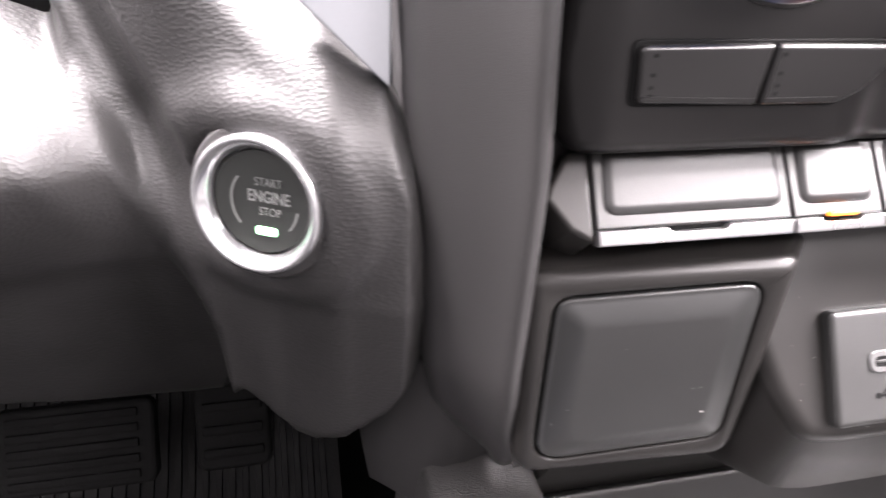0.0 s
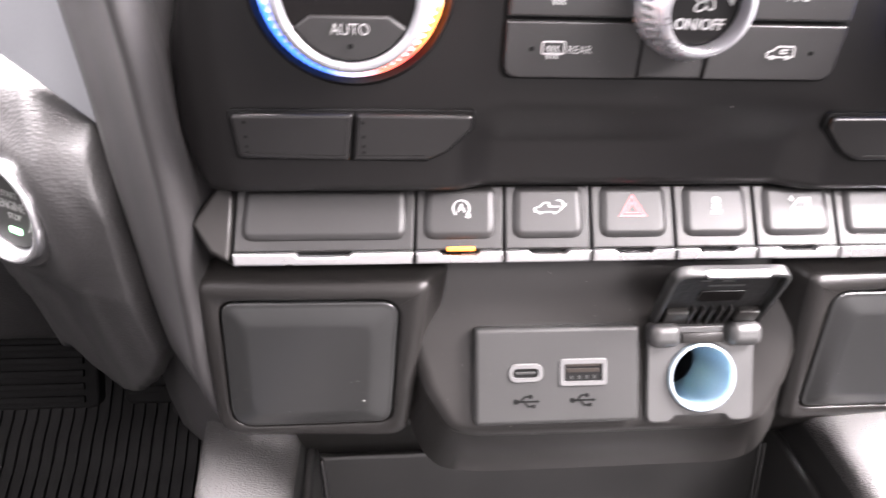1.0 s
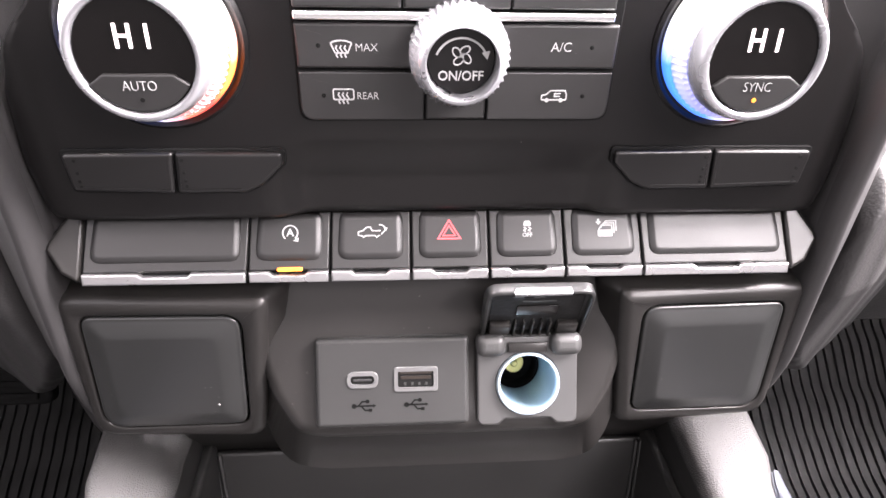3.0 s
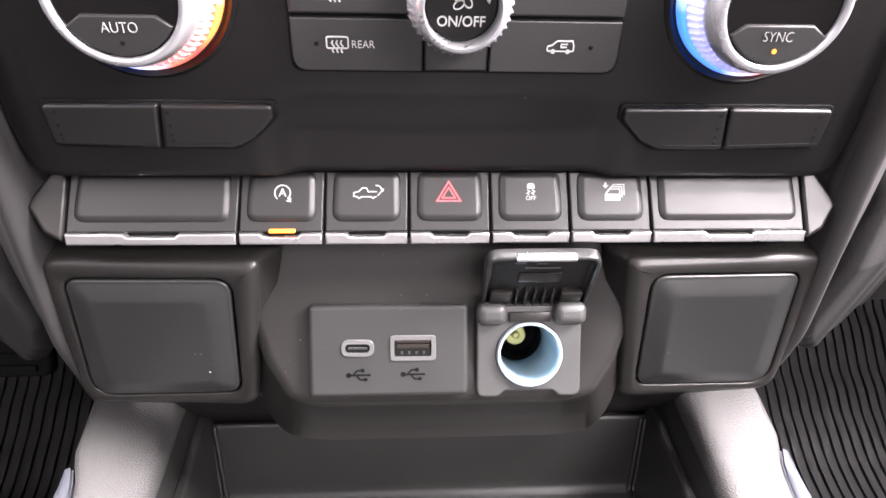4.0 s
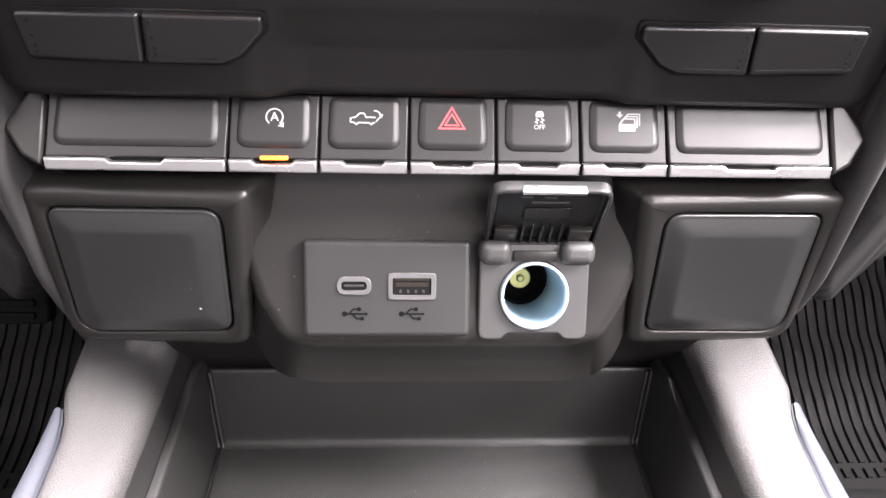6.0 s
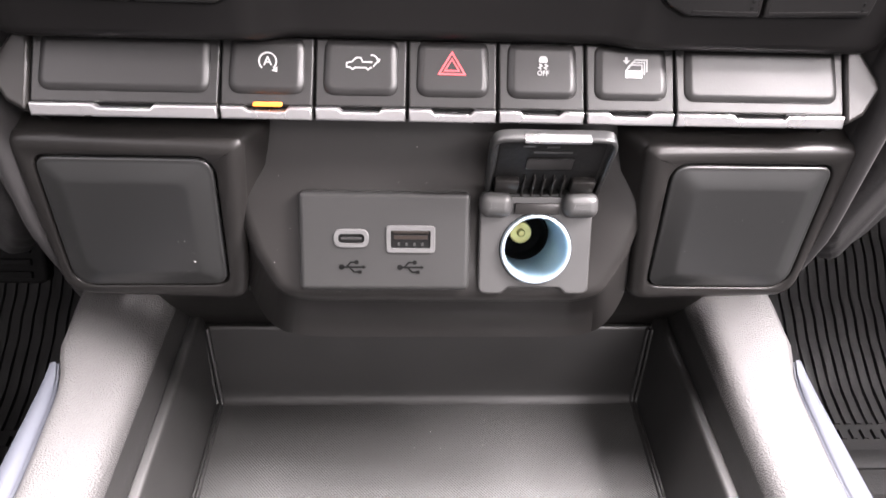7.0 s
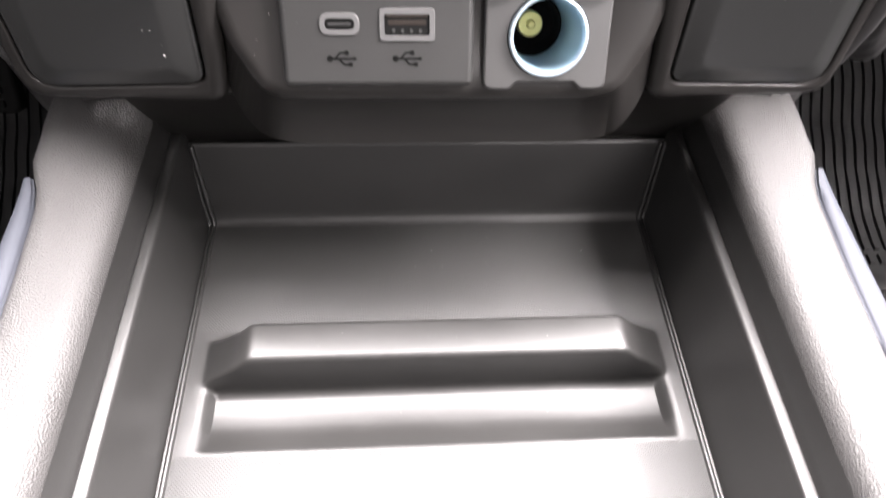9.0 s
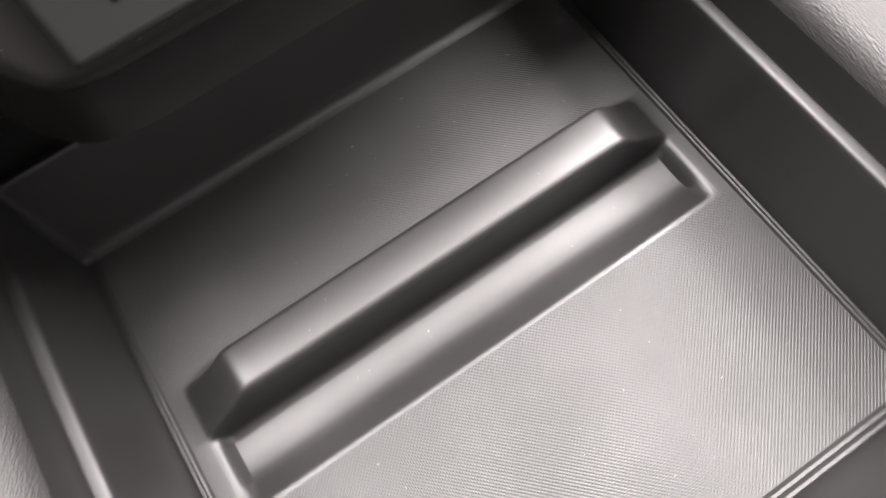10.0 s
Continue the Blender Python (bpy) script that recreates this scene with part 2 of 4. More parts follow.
def frame_plate(outer, inner, depth, bevel=0.001, recess=0.004, flare=0.0, seg=3, skirt=None):
    """A slab with a recess of the outline inner sunk into it; both outlines have the same number of points."""
    bm = bmesh.new()
    loops = [ring_at(bm, inset(outer, -flare), -depth)]
    if skirt:
        loops = [ring_at(bm, skirt[0], -depth), ring_at(bm, skirt[0], -skirt[1])]
    loops.append(ring_at(bm, outer, -bevel))
    for i in range(1, seg + 1):
        a = math.pi / 2 * i / seg
        loops.append(ring_at(bm, inset(outer, bevel * (1 - math.cos(a))), -bevel * (1 - math.sin(a))))
    loops.append(ring_at(bm, inset(outer, bevel + 0.0002), 0))
    loops.append(ring_at(bm, inset(inner, -0.0006), 0))
    loops.append(ring_at(bm, inner, -0.0005))
    loops.append(ring_at(bm, inner, -recess))
    for a, b in zip(loops, loops[1:]):
        ring_faces(bm, a, b)
    bm.faces.new(loops[0][::-1])
    bm.faces.new(loops[-1])
    return bm


def resample(points, k, centre):
    """The outline as k points at even turns round a centre."""
    pts = [Vector(p) for p in points]
    c = Vector(centre)
    out = []
    for i in range(k):
        a = 2 * math.pi * i / k
        d = Vector((math.cos(a), math.sin(a)))
        best = None
        for j in range(len(pts)):
            p, q = pts[j] - c, pts[(j + 1) % len(pts)] - c
            e = q - p
            den = d.x * e.y - d.y * e.x
            if abs(den) < 1e-12:
                continue
            t = (p.x * e.y - p.y * e.x) / den
            u = (p.x * d.y - p.y * d.x) / den
            if t > 0 and -1e-6 <= u <= 1 + 1e-6 and (best is None or t > best):
                best = t
        out.append(tuple(c + d * (best or 0.001)))
    return out


def lathe(profile, k=64, bm=None, ridges=0, ridge=0.0, cap=True, flat=False):
    """A turned body: profile of (radius, z), from the outside of the back to the middle of the front."""
    bm = bm or bmesh.new()
    loops = []
    for row in profile:
        r, z = row[0], row[1]
        amp = ridge if len(row) > 2 else 0.0
        loops.append([bm.verts.new(((r + amp * math.cos(ridges * 2 * math.pi * i / k)) * math.cos(2 * math.pi * i / k),
                                    (r + amp * math.cos(ridges * 2 * math.pi * i / k)) * math.sin(2 * math.pi * i / k), z))
                      for i in range(k)])
    for a, b in zip(loops, loops[1:]):
        ring_faces(bm, a, b)
    if flat:
        r, z = profile[-1][0] * 0.985, profile[-1][1]
        loops.append([bm.verts.new((r * math.cos(2 * math.pi * i / k), r * math.sin(2 * math.pi * i / k), z)) for i in range(k)])
        ring_faces(bm, loops[-2], loops[-1])
    if cap:
        bm.faces.new(loops[-1])
    return bm


def box(x0, x1, y0, y1, z0, z1, bevel=0.0, bm=None, seg=2):
    b2 = bmesh.new()
    bmesh.ops.create_cube(b2, size=1, matrix=Matrix.Translation(((x0 + x1) / 2, (y0 + y1) / 2, (z0 + z1) / 2))
                          @ Matrix.Diagonal((x1 - x0, y1 - y0, z1 - z0, 1)))
    if bevel:
        bmesh.ops.bevel(b2, geom=b2.edges[:], offset=bevel, segments=seg, affect="EDGES", profile=0.5)
    if bm is None:
        return b2
    me = bpy.data.meshes.new("tmp")
    b2.to_mesh(me)
    b2.free()
    bm.from_mesh(me)
    bpy.data.meshes.remove(me)
    return bm


def stroke(points, width, depth=0.00025, closed=False, bm=None, z=0.0):
    """A raised printed line along points, of even width."""
    bm = bm or bmesh.new()
    pts = [Vector(p) for p in points]
    k = len(pts)
    lo, hi = [], []
    for i in range(k):
        a = pts[i] - pts[i - 1] if (i or closed) else pts[1] - pts[0]
        b = pts[(i + 1) % k] - pts[i] if (i < k - 1 or closed) else a
        if a.length < 1e-9:
            a = b
        na, nb = Vector((-a.y, a.x)).normalized(), Vector((-b.y, b.x)).normalized()
        v = na + nb
        v = na if v.length < 1e-6 else v.normalized()
        w = width / 2 / max(0.45, v.dot(na))
        lo.append(pts[i] - v * w)
        hi.append(pts[i] + v * w)
    for i in range(k if closed else k - 1):
        j = (i + 1) % k
        q = [lo[i], lo[j], hi[j], hi[i]]
        top = [bm.verts.new((p.x, p.y, z + depth)) for p in q]
        low = [bm.verts.new((p.x, p.y, z)) for p in q]
        bm.faces.new(top)
        ring_faces(bm, low, top)
    return bm


def blob(points, depth=0.00025, bm=None, z=0.0):
    """A raised printed patch."""
    bm = bm or bmesh.new()
    top = ring_at(bm, points, z + depth)
    ring_faces(bm, ring_at(bm, points, z), top)
    bm.faces.new(top)
    return bm


def arc(cx, cy, r, a0, a1, k=20):
    return [(cx + r * math.cos(radians(a0 + (a1 - a0) * i / k)), cy + r * math.sin(radians(a0 + (a1 - a0) * i / k)))
            for i in range(k + 1)]


def lettering(text, size, x, y, depth=0.0002, bm=None, z=0.0, squeeze=1.0, bold=-0.00004):
    """Words as geometry in the built-in font, centred on x, y."""
    bm = bm or bmesh.new()
    cu = bpy.data.curves.new("words", "FONT")
    cu.body, cu.size, cu.align_x, cu.align_y, cu.extrude = text, size, "CENTER", "CENTER", depth / 2
    cu.offset = bold
    cu.resolution_u = 3
    ob = new("words", cu)
    me = bpy.data.meshes.new_from_object(ob.evaluated_get(bpy.context.evaluated_depsgraph_get()))
    me.transform(Matrix.Translation((x, y, z + depth / 2)) @ Matrix.Diagonal((squeeze, 1, 1, 1)))
    bm.from_mesh(me)
    bpy.data.meshes.remove(me)
    bpy.data.objects.remove(ob)
    bpy.data.curves.remove(cu)
    return bm


def curve_value(x, pairs):
    """A smooth line through pairs of (x, value), in rising order of x."""
    if x <= pairs[0][0]:
        return pairs[0][1]
    for (x0, v0), (x1, v1) in zip(pairs, pairs[1:]):
        if x <= x1:
            t = (x - x0) / (x1 - x0)
            return v0 + (v1 - v0) * (t * t * (3 - 2 * t) * 0.5 + t * 0.5)
    return pairs[-1][1]


def grid_skin(rows, thick, bm=None):
    """A skin through rows of points, with thickness (to the back, +y)."""
    bm = bm or bmesh.new()
    front = [[bm.verts.new(p) for p in r] for r in rows]
    back = [[bm.verts.new((p[0] + thick[0], p[1] + thick[1], p[2] + thick[2])) for p in r] for r in rows]
    for g in (front, back):
        for r, s in zip(g, g[1:]):
            for i in range(len(r) - 1):
                bm.faces.new((r[i], r[i + 1], s[i + 1], s[i]))
    for r in (0, -1):
        for i in range(len(front[0]) - 1):
            bm.faces.new((front[r][i], front[r][i + 1], back[r][i + 1], back[r][i]))
    for c in (0, -1):
        for i in range(len(front) - 1):
            bm.faces.new((front[i][c], front[i + 1][c], back[i + 1][c], back[i][c]))
    return bm

# ---- the cabin that closes the place ----


def slab(name, x0, x1, y0, y1, z0, z1, material, bevel=0.0):
    ob = part(name, box(x0, x1, y0, y1, z0, z1, bevel), material)
    return tagged(ob, kind="structure")


slab("floor", -0.9, 0.9, -2.1, 0.62, -0.03, 0.0, M_CARPET)
slab("wall_front", -0.9, 0.9, 0.62, 0.66, -0.03, 0.92, M_CARPET)
slab("wall_rear", -0.9, 0.9, -0.72, -0.66, -0.03, 0.97, M_DOOR)
slab("wall_back", -0.9, 0.9, -2.13, -2.10, -0.03, 1.52, M_DOOR)
for side, s in (("left", -1), ("right", 1)):
    a, b = sorted((s * 0.86, s * 0.90))
    slab("wall_" + side, a, b, -2.1, 0.66, -0.03, 0.94, M_DOOR, 0.004)
    slab("wall_" + side + "_upper", a, b, -2.1, -0.05, 1.47, 1.52, M_HEADLINER, 0.004)
    slab("wall_" + side + "_pillar", a, b, -1.25, -1.12, 0.94, 1.40, M_HEADLINER, 0.004)
slab("ceiling", -0.9, 0.9, -2.13, -0.05, 1.50, 1.53, M_HEADLINER, 0.004)

# ---- dashboard ----
dash = thing("dashboard", (0, 0.05, 0.6), "dark grey soft grained dashboard round a protruding centre stack", "dashboard")
part("core", box(-0.86, 0.86, 0.10, 0.60, 0.47, 0.66, 0.01), M_DARK, dash)
part("stack_core", box(-0.150, 0.150, 0.056, 0.20, 0.28, 0.66, 0.004), M_DARK, dash)
part("upper_panel", grid_skin([[(x, y, z) for x in (-0.86, -0.4, 0, 0.4, 0.86)] for y, z in
                               ((0.24, 0.655), (0.140, 0.657), (0.125, 0.664), (0.125, 0.68), (0.27, 0.885), (0.29, 0.905), (0.33, 0.912), (0.60, 0.93))],
                              (0, 0.004, -0.004)), M_LEATHER, dash, sharp=60)
part("stack_top", grid_skin([[(x, y, z) for x in (-0.135, -0.07, 0, 0.07, 0.135)] for y, z in
                             ((0.18, 0.655), (0.030, 0.657), (0.022, 0.662), (0.024, 0.68), (0.048, 0.775), (0.056, 0.786), (0.07, 0.790), (0.30, 0.80))],
                            (0, 0.004, -0.004)), M_PANEL, dash, sharp=60)


def cheek(s):
    """Smooth side trim that frames the centre stack: a concave inner flank, a rounded crest and an outer flank."""
    crest = [(0.403, 0.1445), (0.415, 0.1465), (0.423, 0.1475), (0.435, 0.1500), (0.455, 0.1512), (0.49, 0.1505), (0.52, 0.1500), (0.558, 0.1515),
             (0.60, 0.1545), (0.66, 0.158)]
    outer = [(0.403, 0.150), (0.408, 0.1565), (0.415, 0.1620), (0.425, 0.1665), (0.45, 0.1715), (0.48, 0.174), (0.53, 0.176), (0.60, 0.180), (0.66, 0.186)]
    front = [(0.403, 0.024), (0.408, 0.016), (0.415, 0.010), (0.43, 0.005), (0.45, 0.002), (0.50, 0.001), (0.56, 0.002), (0.66, 0.006)]
    rows = []
    for i in range(40):
        z = 0.403 + 0.257 * (i / 39) ** 1.3
        c, o, f = curve_value(z, crest), curve_value(z, outer), curve_value(z, front)
        w = o - c
        line = [(0.100, 0.022), (0.118, 0.0215), (0.132, 0.0205), (0.140, 0.0190), (c - 0.0064, f + 0.0118), (c - 0.0060, f + 0.0080), (c - 0.0052, f + 0.0045),
                (c - 0.0040, f + 0.0019), (c - 0.0022, f + 0.0004), (c - 0.0004, f), (c + 0.0012, f + 0.0009), (c + 0.0024, f + 0.0028),
                (c + w * 0.30, f + 0.0085), (c + w * 0.5, f + 0.0140), (c + w * 0.8, f + 0.0210), (c + w, f + 0.029), (c + w * 1.02, f + 0.06)]
        rows.append([(s * x, y, z) for x, y in line])
    return grid_skin(rows, (-s * 0.001, 0.004, 0))


for s in (-1, 1):
    part("stack_cheek", cheek(s), M_CHEEK, dash, "smooth dark grey side trim with a rounded crest", sharp=60)


def skirt(s):
    """Dark closing panel under the side trim, down to the console's arm."""
    rows = []
    for i in range(13):
        z = 0.362 + 0.078 * i / 12
        x1 = 0.1885 - 0.10 * max(0.0, 0.385 - z)
        rows.append([(s * x, y + 0.10 * max(0.0, 0.40 - z), z) for x, y in
                     ((0.118, 0.050), (0.135, 0.044), (0.150, 0.039), (0.160, 0.038), (0.168, 0.042), (0.176, 0.048), (x1, 0.058), (x1 + 0.001, 0.076))])
    return grid_skin(rows, (0, 0.004, 0))


for s in (-1, 1):
    part("skirt", skirt(s), M_CHEEK, dash, sharp=60)


def knee_skin(s, boss):
    """Grained lower dash panel beside the stack; with a boss for the starter button on the driver's side."""
    low = [(-0.42, 0.3933), (-0.35, 0.3667), (-0.31, 0.3525), (-0.28, 0.3370), (-0.265, 0.3305), (-0.255, 0.3300), (-0.248, 0.3490), (-0.240, 0.3930),
           (-0.233, 0.4000), (-0.226, 0.3952), (-0.220, 0.3885), (-0.214, 0.3815), (-0.208, 0.3820), (-0.202, 0.3875), (-0.197, 0.3914), (-0.1905, 0.3990),
           (-0.184, 0.4086), (-0.176, 0.4230), (-0.171, 0.4300)]
    plain = [(-0.42, 0.034), (-0.31, 0.048), (-0.282, 0.056), (-0.262, 0.060), (-0.25, 0.0600), (-0.236, 0.0560), (-0.218, 0.0450), (-0.195, 0.0275), (-0.178, 0.0205), (-0.171, 0.0225)]
    high = [(-0.42, 0.66), (-0.262, 0.615), (-0.204, 0.5565), (-0.182, 0.5365), (-0.1755, 0.526), (-0.171, 0.505)]
    depth = [(-0.42, 0.012), (-0.34, 0.022), (-0.305, 0.032), (-0.282, 0.046), (-0.263, 0.062), (-0.256, 0.0740), (-0.250, 0.0770), (-0.244, 0.0720), (-0.236, 0.0610), (-0.218, 0.0450), (-0.195, 0.0275),
             (-0.178, 0.0205), (-0.171, 0.0225)]
    rows = []
    for i in range(121):
        x = -0.171 - 0.249 * (i / 120) ** 1.35
        z0, z1 = curve_value(x, low), curve_value(x, high)
        line = []
        for j in range(91):
            t = j / 90
            z = z0 + (z1 - z0) * t
            k = max(0.0, min(1.0, (z - 0.455) / 0.06))
            k = k * k * (3 - 2 * k)
            g = max(0.0, min(1.0, (-0.205 - x) / 0.045))
            lean = max(-0.075, min(0.05, z - 0.511))
            u = x + g * g * (3 - 2 * g) * lean * (0.43 if lean > 0 else 0.30)
            y = curve_value(u, depth) * k + curve_value(x, plain) * (1 - k)
            e = min((z - z0), 0.014) / 0.014
            y += 0.011 * (1 - e) ** 2
            e = min((z1 - z), 0.008) / 0.008
            y += 0.004 * (1 - e) ** 2
            e = min(-0.171 - x, 0.007) / 0.007
            y += 0.006 * (1 - e) ** 2
            e = max(0.0, 1 - (z1 - z) / 0.026)
            y += 0.024 * e * e
            if z > 0.525:
                y += 0.35 * (z - 0.525) ** 1.1
            far = max(0.0, min(1.0, (-0.2545 - u) / 0.013))
            far = far * far * (3 - 2 * far)
            y += far * (24.0 * max(0.0, z - 0.503) ** 2 + 0.42 * max(0.0, 0.507 - z) ** 2 / (max(0.0, 0.507 - z) + 0.012))
            if z < 0.47:
                y += 0.25 * (0.47 - z)
            if boss:
                d = math.hypot(x + 0.2185, z - 0.4995)
                y -= 0.0064 / (1 + math.exp((d - 0.0325) / 0.0024))
                y += 0.016 / (1 + math.exp((d - 0.0172) / 0.0005))
            line.append((s * -x, y, z))
        rows.append(line)
    return grid_skin(rows, (0, 0.006, 0))


part("knee_panel", knee_skin(-1, True), M_LEATHER, dash, "black leather-grained lower dash panel with a round boss", sharp=70)
part("knee_panel", knee_skin(1, False), M_LEATHER, dash, "black leather-grained lower dash panel", sharp=70)
trim_outline = [(-0.1800, 0.5315), (-0.1785, 0.62), (-0.262, 0.62), (-0.2055, 0.5562)]
part("trim_strip", plate(trim_outline, 0.006, 0.0006), M_ALU, dash, "brushed silver trim insert", at=face_frame((0, 0.040, 0), (0, 0, 1)))

# ---- climate control panel ----
FACE_A = face_frame((0, 0.006, 0), (0, 0, 1))
climate = thing("climate_control_panel", (0, 0.006, 0.56), "matt black climate panel with two lit temperature dials", "control panel")


def climate_face():
    half = [(0.519, 0.126), (0.5215, 0.1375), (0.5258, 0.1415), (0.533, 0.1436), (0.543, 0.1455), (0.555, 0.1445), (0.565, 0.1437), (0.581, 0.1387),
            (0.602, 0.122), (0.63, 0.110), (0.66, 0.10)]
    rows = []
    for i in range(61):
        z = 0.519 + 0.141 * i / 60
        w = curve_value(z, half)
        line = []
        for j in range(65):
            u = -1 + 2 * j / 64
            u = math.copysign(abs(u) ** 0.55, u)
            x = u * w
            e = min(w - abs(x), 0.0012) / 0.0012
            y = 0.006 + 0.0035 * (1 - e) ** 2
            a = max(0.0, min(1.0, (0.061 - abs(x)) / 0.012))
            b = max(0.0, min(1.0, (0.556 - z) / 0.020))
            a, b = a * a * (3 - 2 * a), b * b * (3 - 2 * b)
            y += 0.0050 * a * b
            y += 2.0 * max(0.0, abs(x) - 0.129) ** 1.4
            r = max(0.0, min(1.0, (0.5240 - z) / 0.005))
            y = y + (0.0215 - y) * r * r
            line.append((x, y, z))
        rows.append(line)
    return grid_skin(rows, (0, 0.012, 0))


part("panel_face", climate_face(), M_PANEL, climate, sharp=60)


def keycap(x0, z0, x1, z1, radius=0.0007, top=0.0024, bevel=0.0009):
    return plate(rounded(rect(x0, z0, x1, z1), radius, 3), top + 0.004, bevel, 3, top=top)


part("key_surround", plate(rounded(rect(-0.0496, 0.5603, 0.0518, 0.625), 0.004), 0.006, 0.0005, top=0.0006), M_DARK, climate, at=FACE_A)


def defrost_icon(cx, cy, front):
    """Windscreen (or rear window) with three rising wavy lines."""
    bm = bmesh.new()
    w = 0.00042
    if front:
        stroke(arc(cx, cy - 0.0042, 0.0068, 118, 62, 8), w, bm=bm)
        stroke([(cx - 0.0032, cy + 0.0018), (cx - 0.0019, cy - 0.0012), (cx + 0.0019, cy - 0.0012), (cx + 0.0032, cy + 0.0018)], w, bm=bm)
    else:
        stroke(rounded(rect(cx - 0.0032, cy - 0.0012, cx + 0.0032, cy + 0.0022), 0.0006, 3), w, closed=True, bm=bm)
    for i in (-1, 0, 1):
        x = cx + i * 0.0013
        stroke([(x, cy + 0.0011), (x - 0.0004, cy + 0.0003), (x + 0.0003, cy - 0.0008), (x - 0.0003, cy - 0.0018), (x + 0.0001, cy - 0.0026)], w, bm=bm)
    return bm


def car_icon(cx, cy):
    """Outline of an estate car with a bent arrow in it."""
    bm = bmesh.new()
    body = [(-0.0040, -0.0012), (-0.0040, 0.0003), (-0.0026, 0.0006), (-0.0012, 0.0019), (0.0036, 0.0019), (0.0041, 0.0005), (0.0041, -0.0012)]
    stroke(rounded([(cx + a, cy + b) for a, b in body], 0.0004, 2), 0.0004, closed=True, bm=bm)
    for k in (-0.0022, 0.0024):
        blob(circle(0.0007, 12, cx + k, cy - 0.0013), bm=bm)
    stroke([(cx + 0.0022, cy + 0.0009), (cx + 0.0002, cy + 0.0009), (cx + 0.0002, cy), (cx + 0.0020, cy)], 0.0004, bm=bm)
    return bm


def fan_icon(cx, cy):
    bm = bmesh.new()
    for a in (60, 150, 240, 330):
        x, y, lean = cx + 0.0018 * math.cos(radians(a)), cy + 0.0018 * math.sin(radians(a)), radians(a - 28)
        loop = [(0.0016 * math.cos(radians(b)), 0.00105 * math.sin(radians(b))) for b in range(0, 360, 30)]
        stroke([(x + u * math.cos(lean) - v * math.sin(lean), y + u * math.sin(lean) + v * math.cos(lean)) for u, v in loop], 0.00036, closed=True, bm=bm)
    blob(circle(0.00045, 10, cx, cy), bm=bm)
    return bm


FRONT = FACE_A @ Matrix.Translation((0, 0, 0.0023))
k = part("key", keycap(-0.0487, 0.5782, -0.0120, 0.5919), M_KEY, climate, at=FACE_A)
bm = defrost_icon(-0.0349, 0.5842, True)
part("print", lettering("MAX", 0.0034, -0.0273, 0.5846, bm=bm, squeeze=0.95), M_PRINT, k, at=FRONT)
k = part("key", plate(rounded([(-0.0487, 0.5612), (-0.0095, 0.5612), (-0.0095, 0.5770), (-0.0487, 0.5770)], [0.0045, 0.0005, 0.0005, 0.0005], 4),
                      0.006, 0.0005, top=0.0022), M_KEY, climate, at=FACE_A)
bm = defrost_icon(-0.0350, 0.5694, False)
part("print", lettering("REAR", 0.0033, -0.0274, 0.5693, bm=bm, squeeze=0.9), M_PRINT, k, at=FRONT)
k = part("key", keycap(0.0140, 0.5782, 0.0508, 0.5919), M_KEY, climate, at=FACE_A)
part("print", lettering("A/C", 0.0042, 0.0331, 0.5850, squeeze=0.95), M_PRINT, k, at=FRONT)
k = part("key", plate(rounded([(0.0110, 0.5612), (0.0508, 0.5612), (0.0508, 0.5770), (0.0110, 0.5770)], [0.0005, 0.0045, 0.0005, 0.0005], 4),
                      0.006, 0.0005, top=0.0022), M_KEY, climate, at=FACE_A)
part("print", car_icon(0.0325, 0.5693), M_PRINT, k, at=FRONT)
part("key", keycap(-0.0090, 0.5612, 0.0105, 0.5765, top=0.0018), M_KEY, climate, at=FACE_A)
for x0, x1 in ((-0.0487, -0.0166), (-0.0160, 0.0162), (0.0168, 0.0487)):
    part("key", keycap(x0, 0.5962, x1, 0.612), M_KEY, climate, at=FACE_A)
part("chrome_line", plate(rounded(rect(-0.0488, 0.5927, 0.0488, 0.5955), 0.0006, 2), 0.006, 0.0010, top=0.0032), M_BRIGHT, climate,
     "thin polished chrome strip", at=FACE_A)
for x, z in ((-0.0418, 0.5852), (-0.0412, 0.5695), (0.0428, 0.5850), (0.0420, 0.5693)):
    part("pilot_lamp", lathe([(0.0007, -0.0002), (0.0007, 0.0001), (0.0004, 0.0002)], 12), M_DARK, climate, at=FRONT @ Matrix.Translation((x, z, 0)))

# fan knob
FAN = FACE_A @ Matrix.Translation((0.0008, 0.5840, 0))
fan = part("fan_knob", lathe([(0.0150, 0.0), (0.0150, 0.002), (0.0148, 0.0035, 1), (0.0146, 0.0105, 1), (0.0139, 0.0125), (0.0128, 0.0160),
                              (0.0118, 0.0178), (0.0108, 0.0180), (0.0104, 0.0172), (0.0103, 0.0105)], 240, ridges=40, ridge=0.00065),
           M_DIAL, climate, "polished chrome fan dial with knurled rim", at=FAN, sharp=60)
part("knob_face", lathe([(0.0103, 0.0100), (0.0102, 0.0124), (0.0098, 0.0128)], 64), M_PANEL, fan, at=FAN)
ONFAN = FAN @ Matrix.Translation((0, 0, 0.0129))
bm = fan_icon(0.0001, 0.0016)
stroke(arc(0, -0.0012, 0.0079, 158, 28, 24), 0.0006, bm=bm)
blob([(0.0060, 0.0024), (0.0084, 0.0030), (0.0077, 0.0004)][::-1], bm=bm)
part("print", lettering("ON/OFF", 0.0041, 0.0, -0.0046, bm=bm, squeeze=0.92, bold=0.00004), M_WHITE, fan, at=ONFAN)


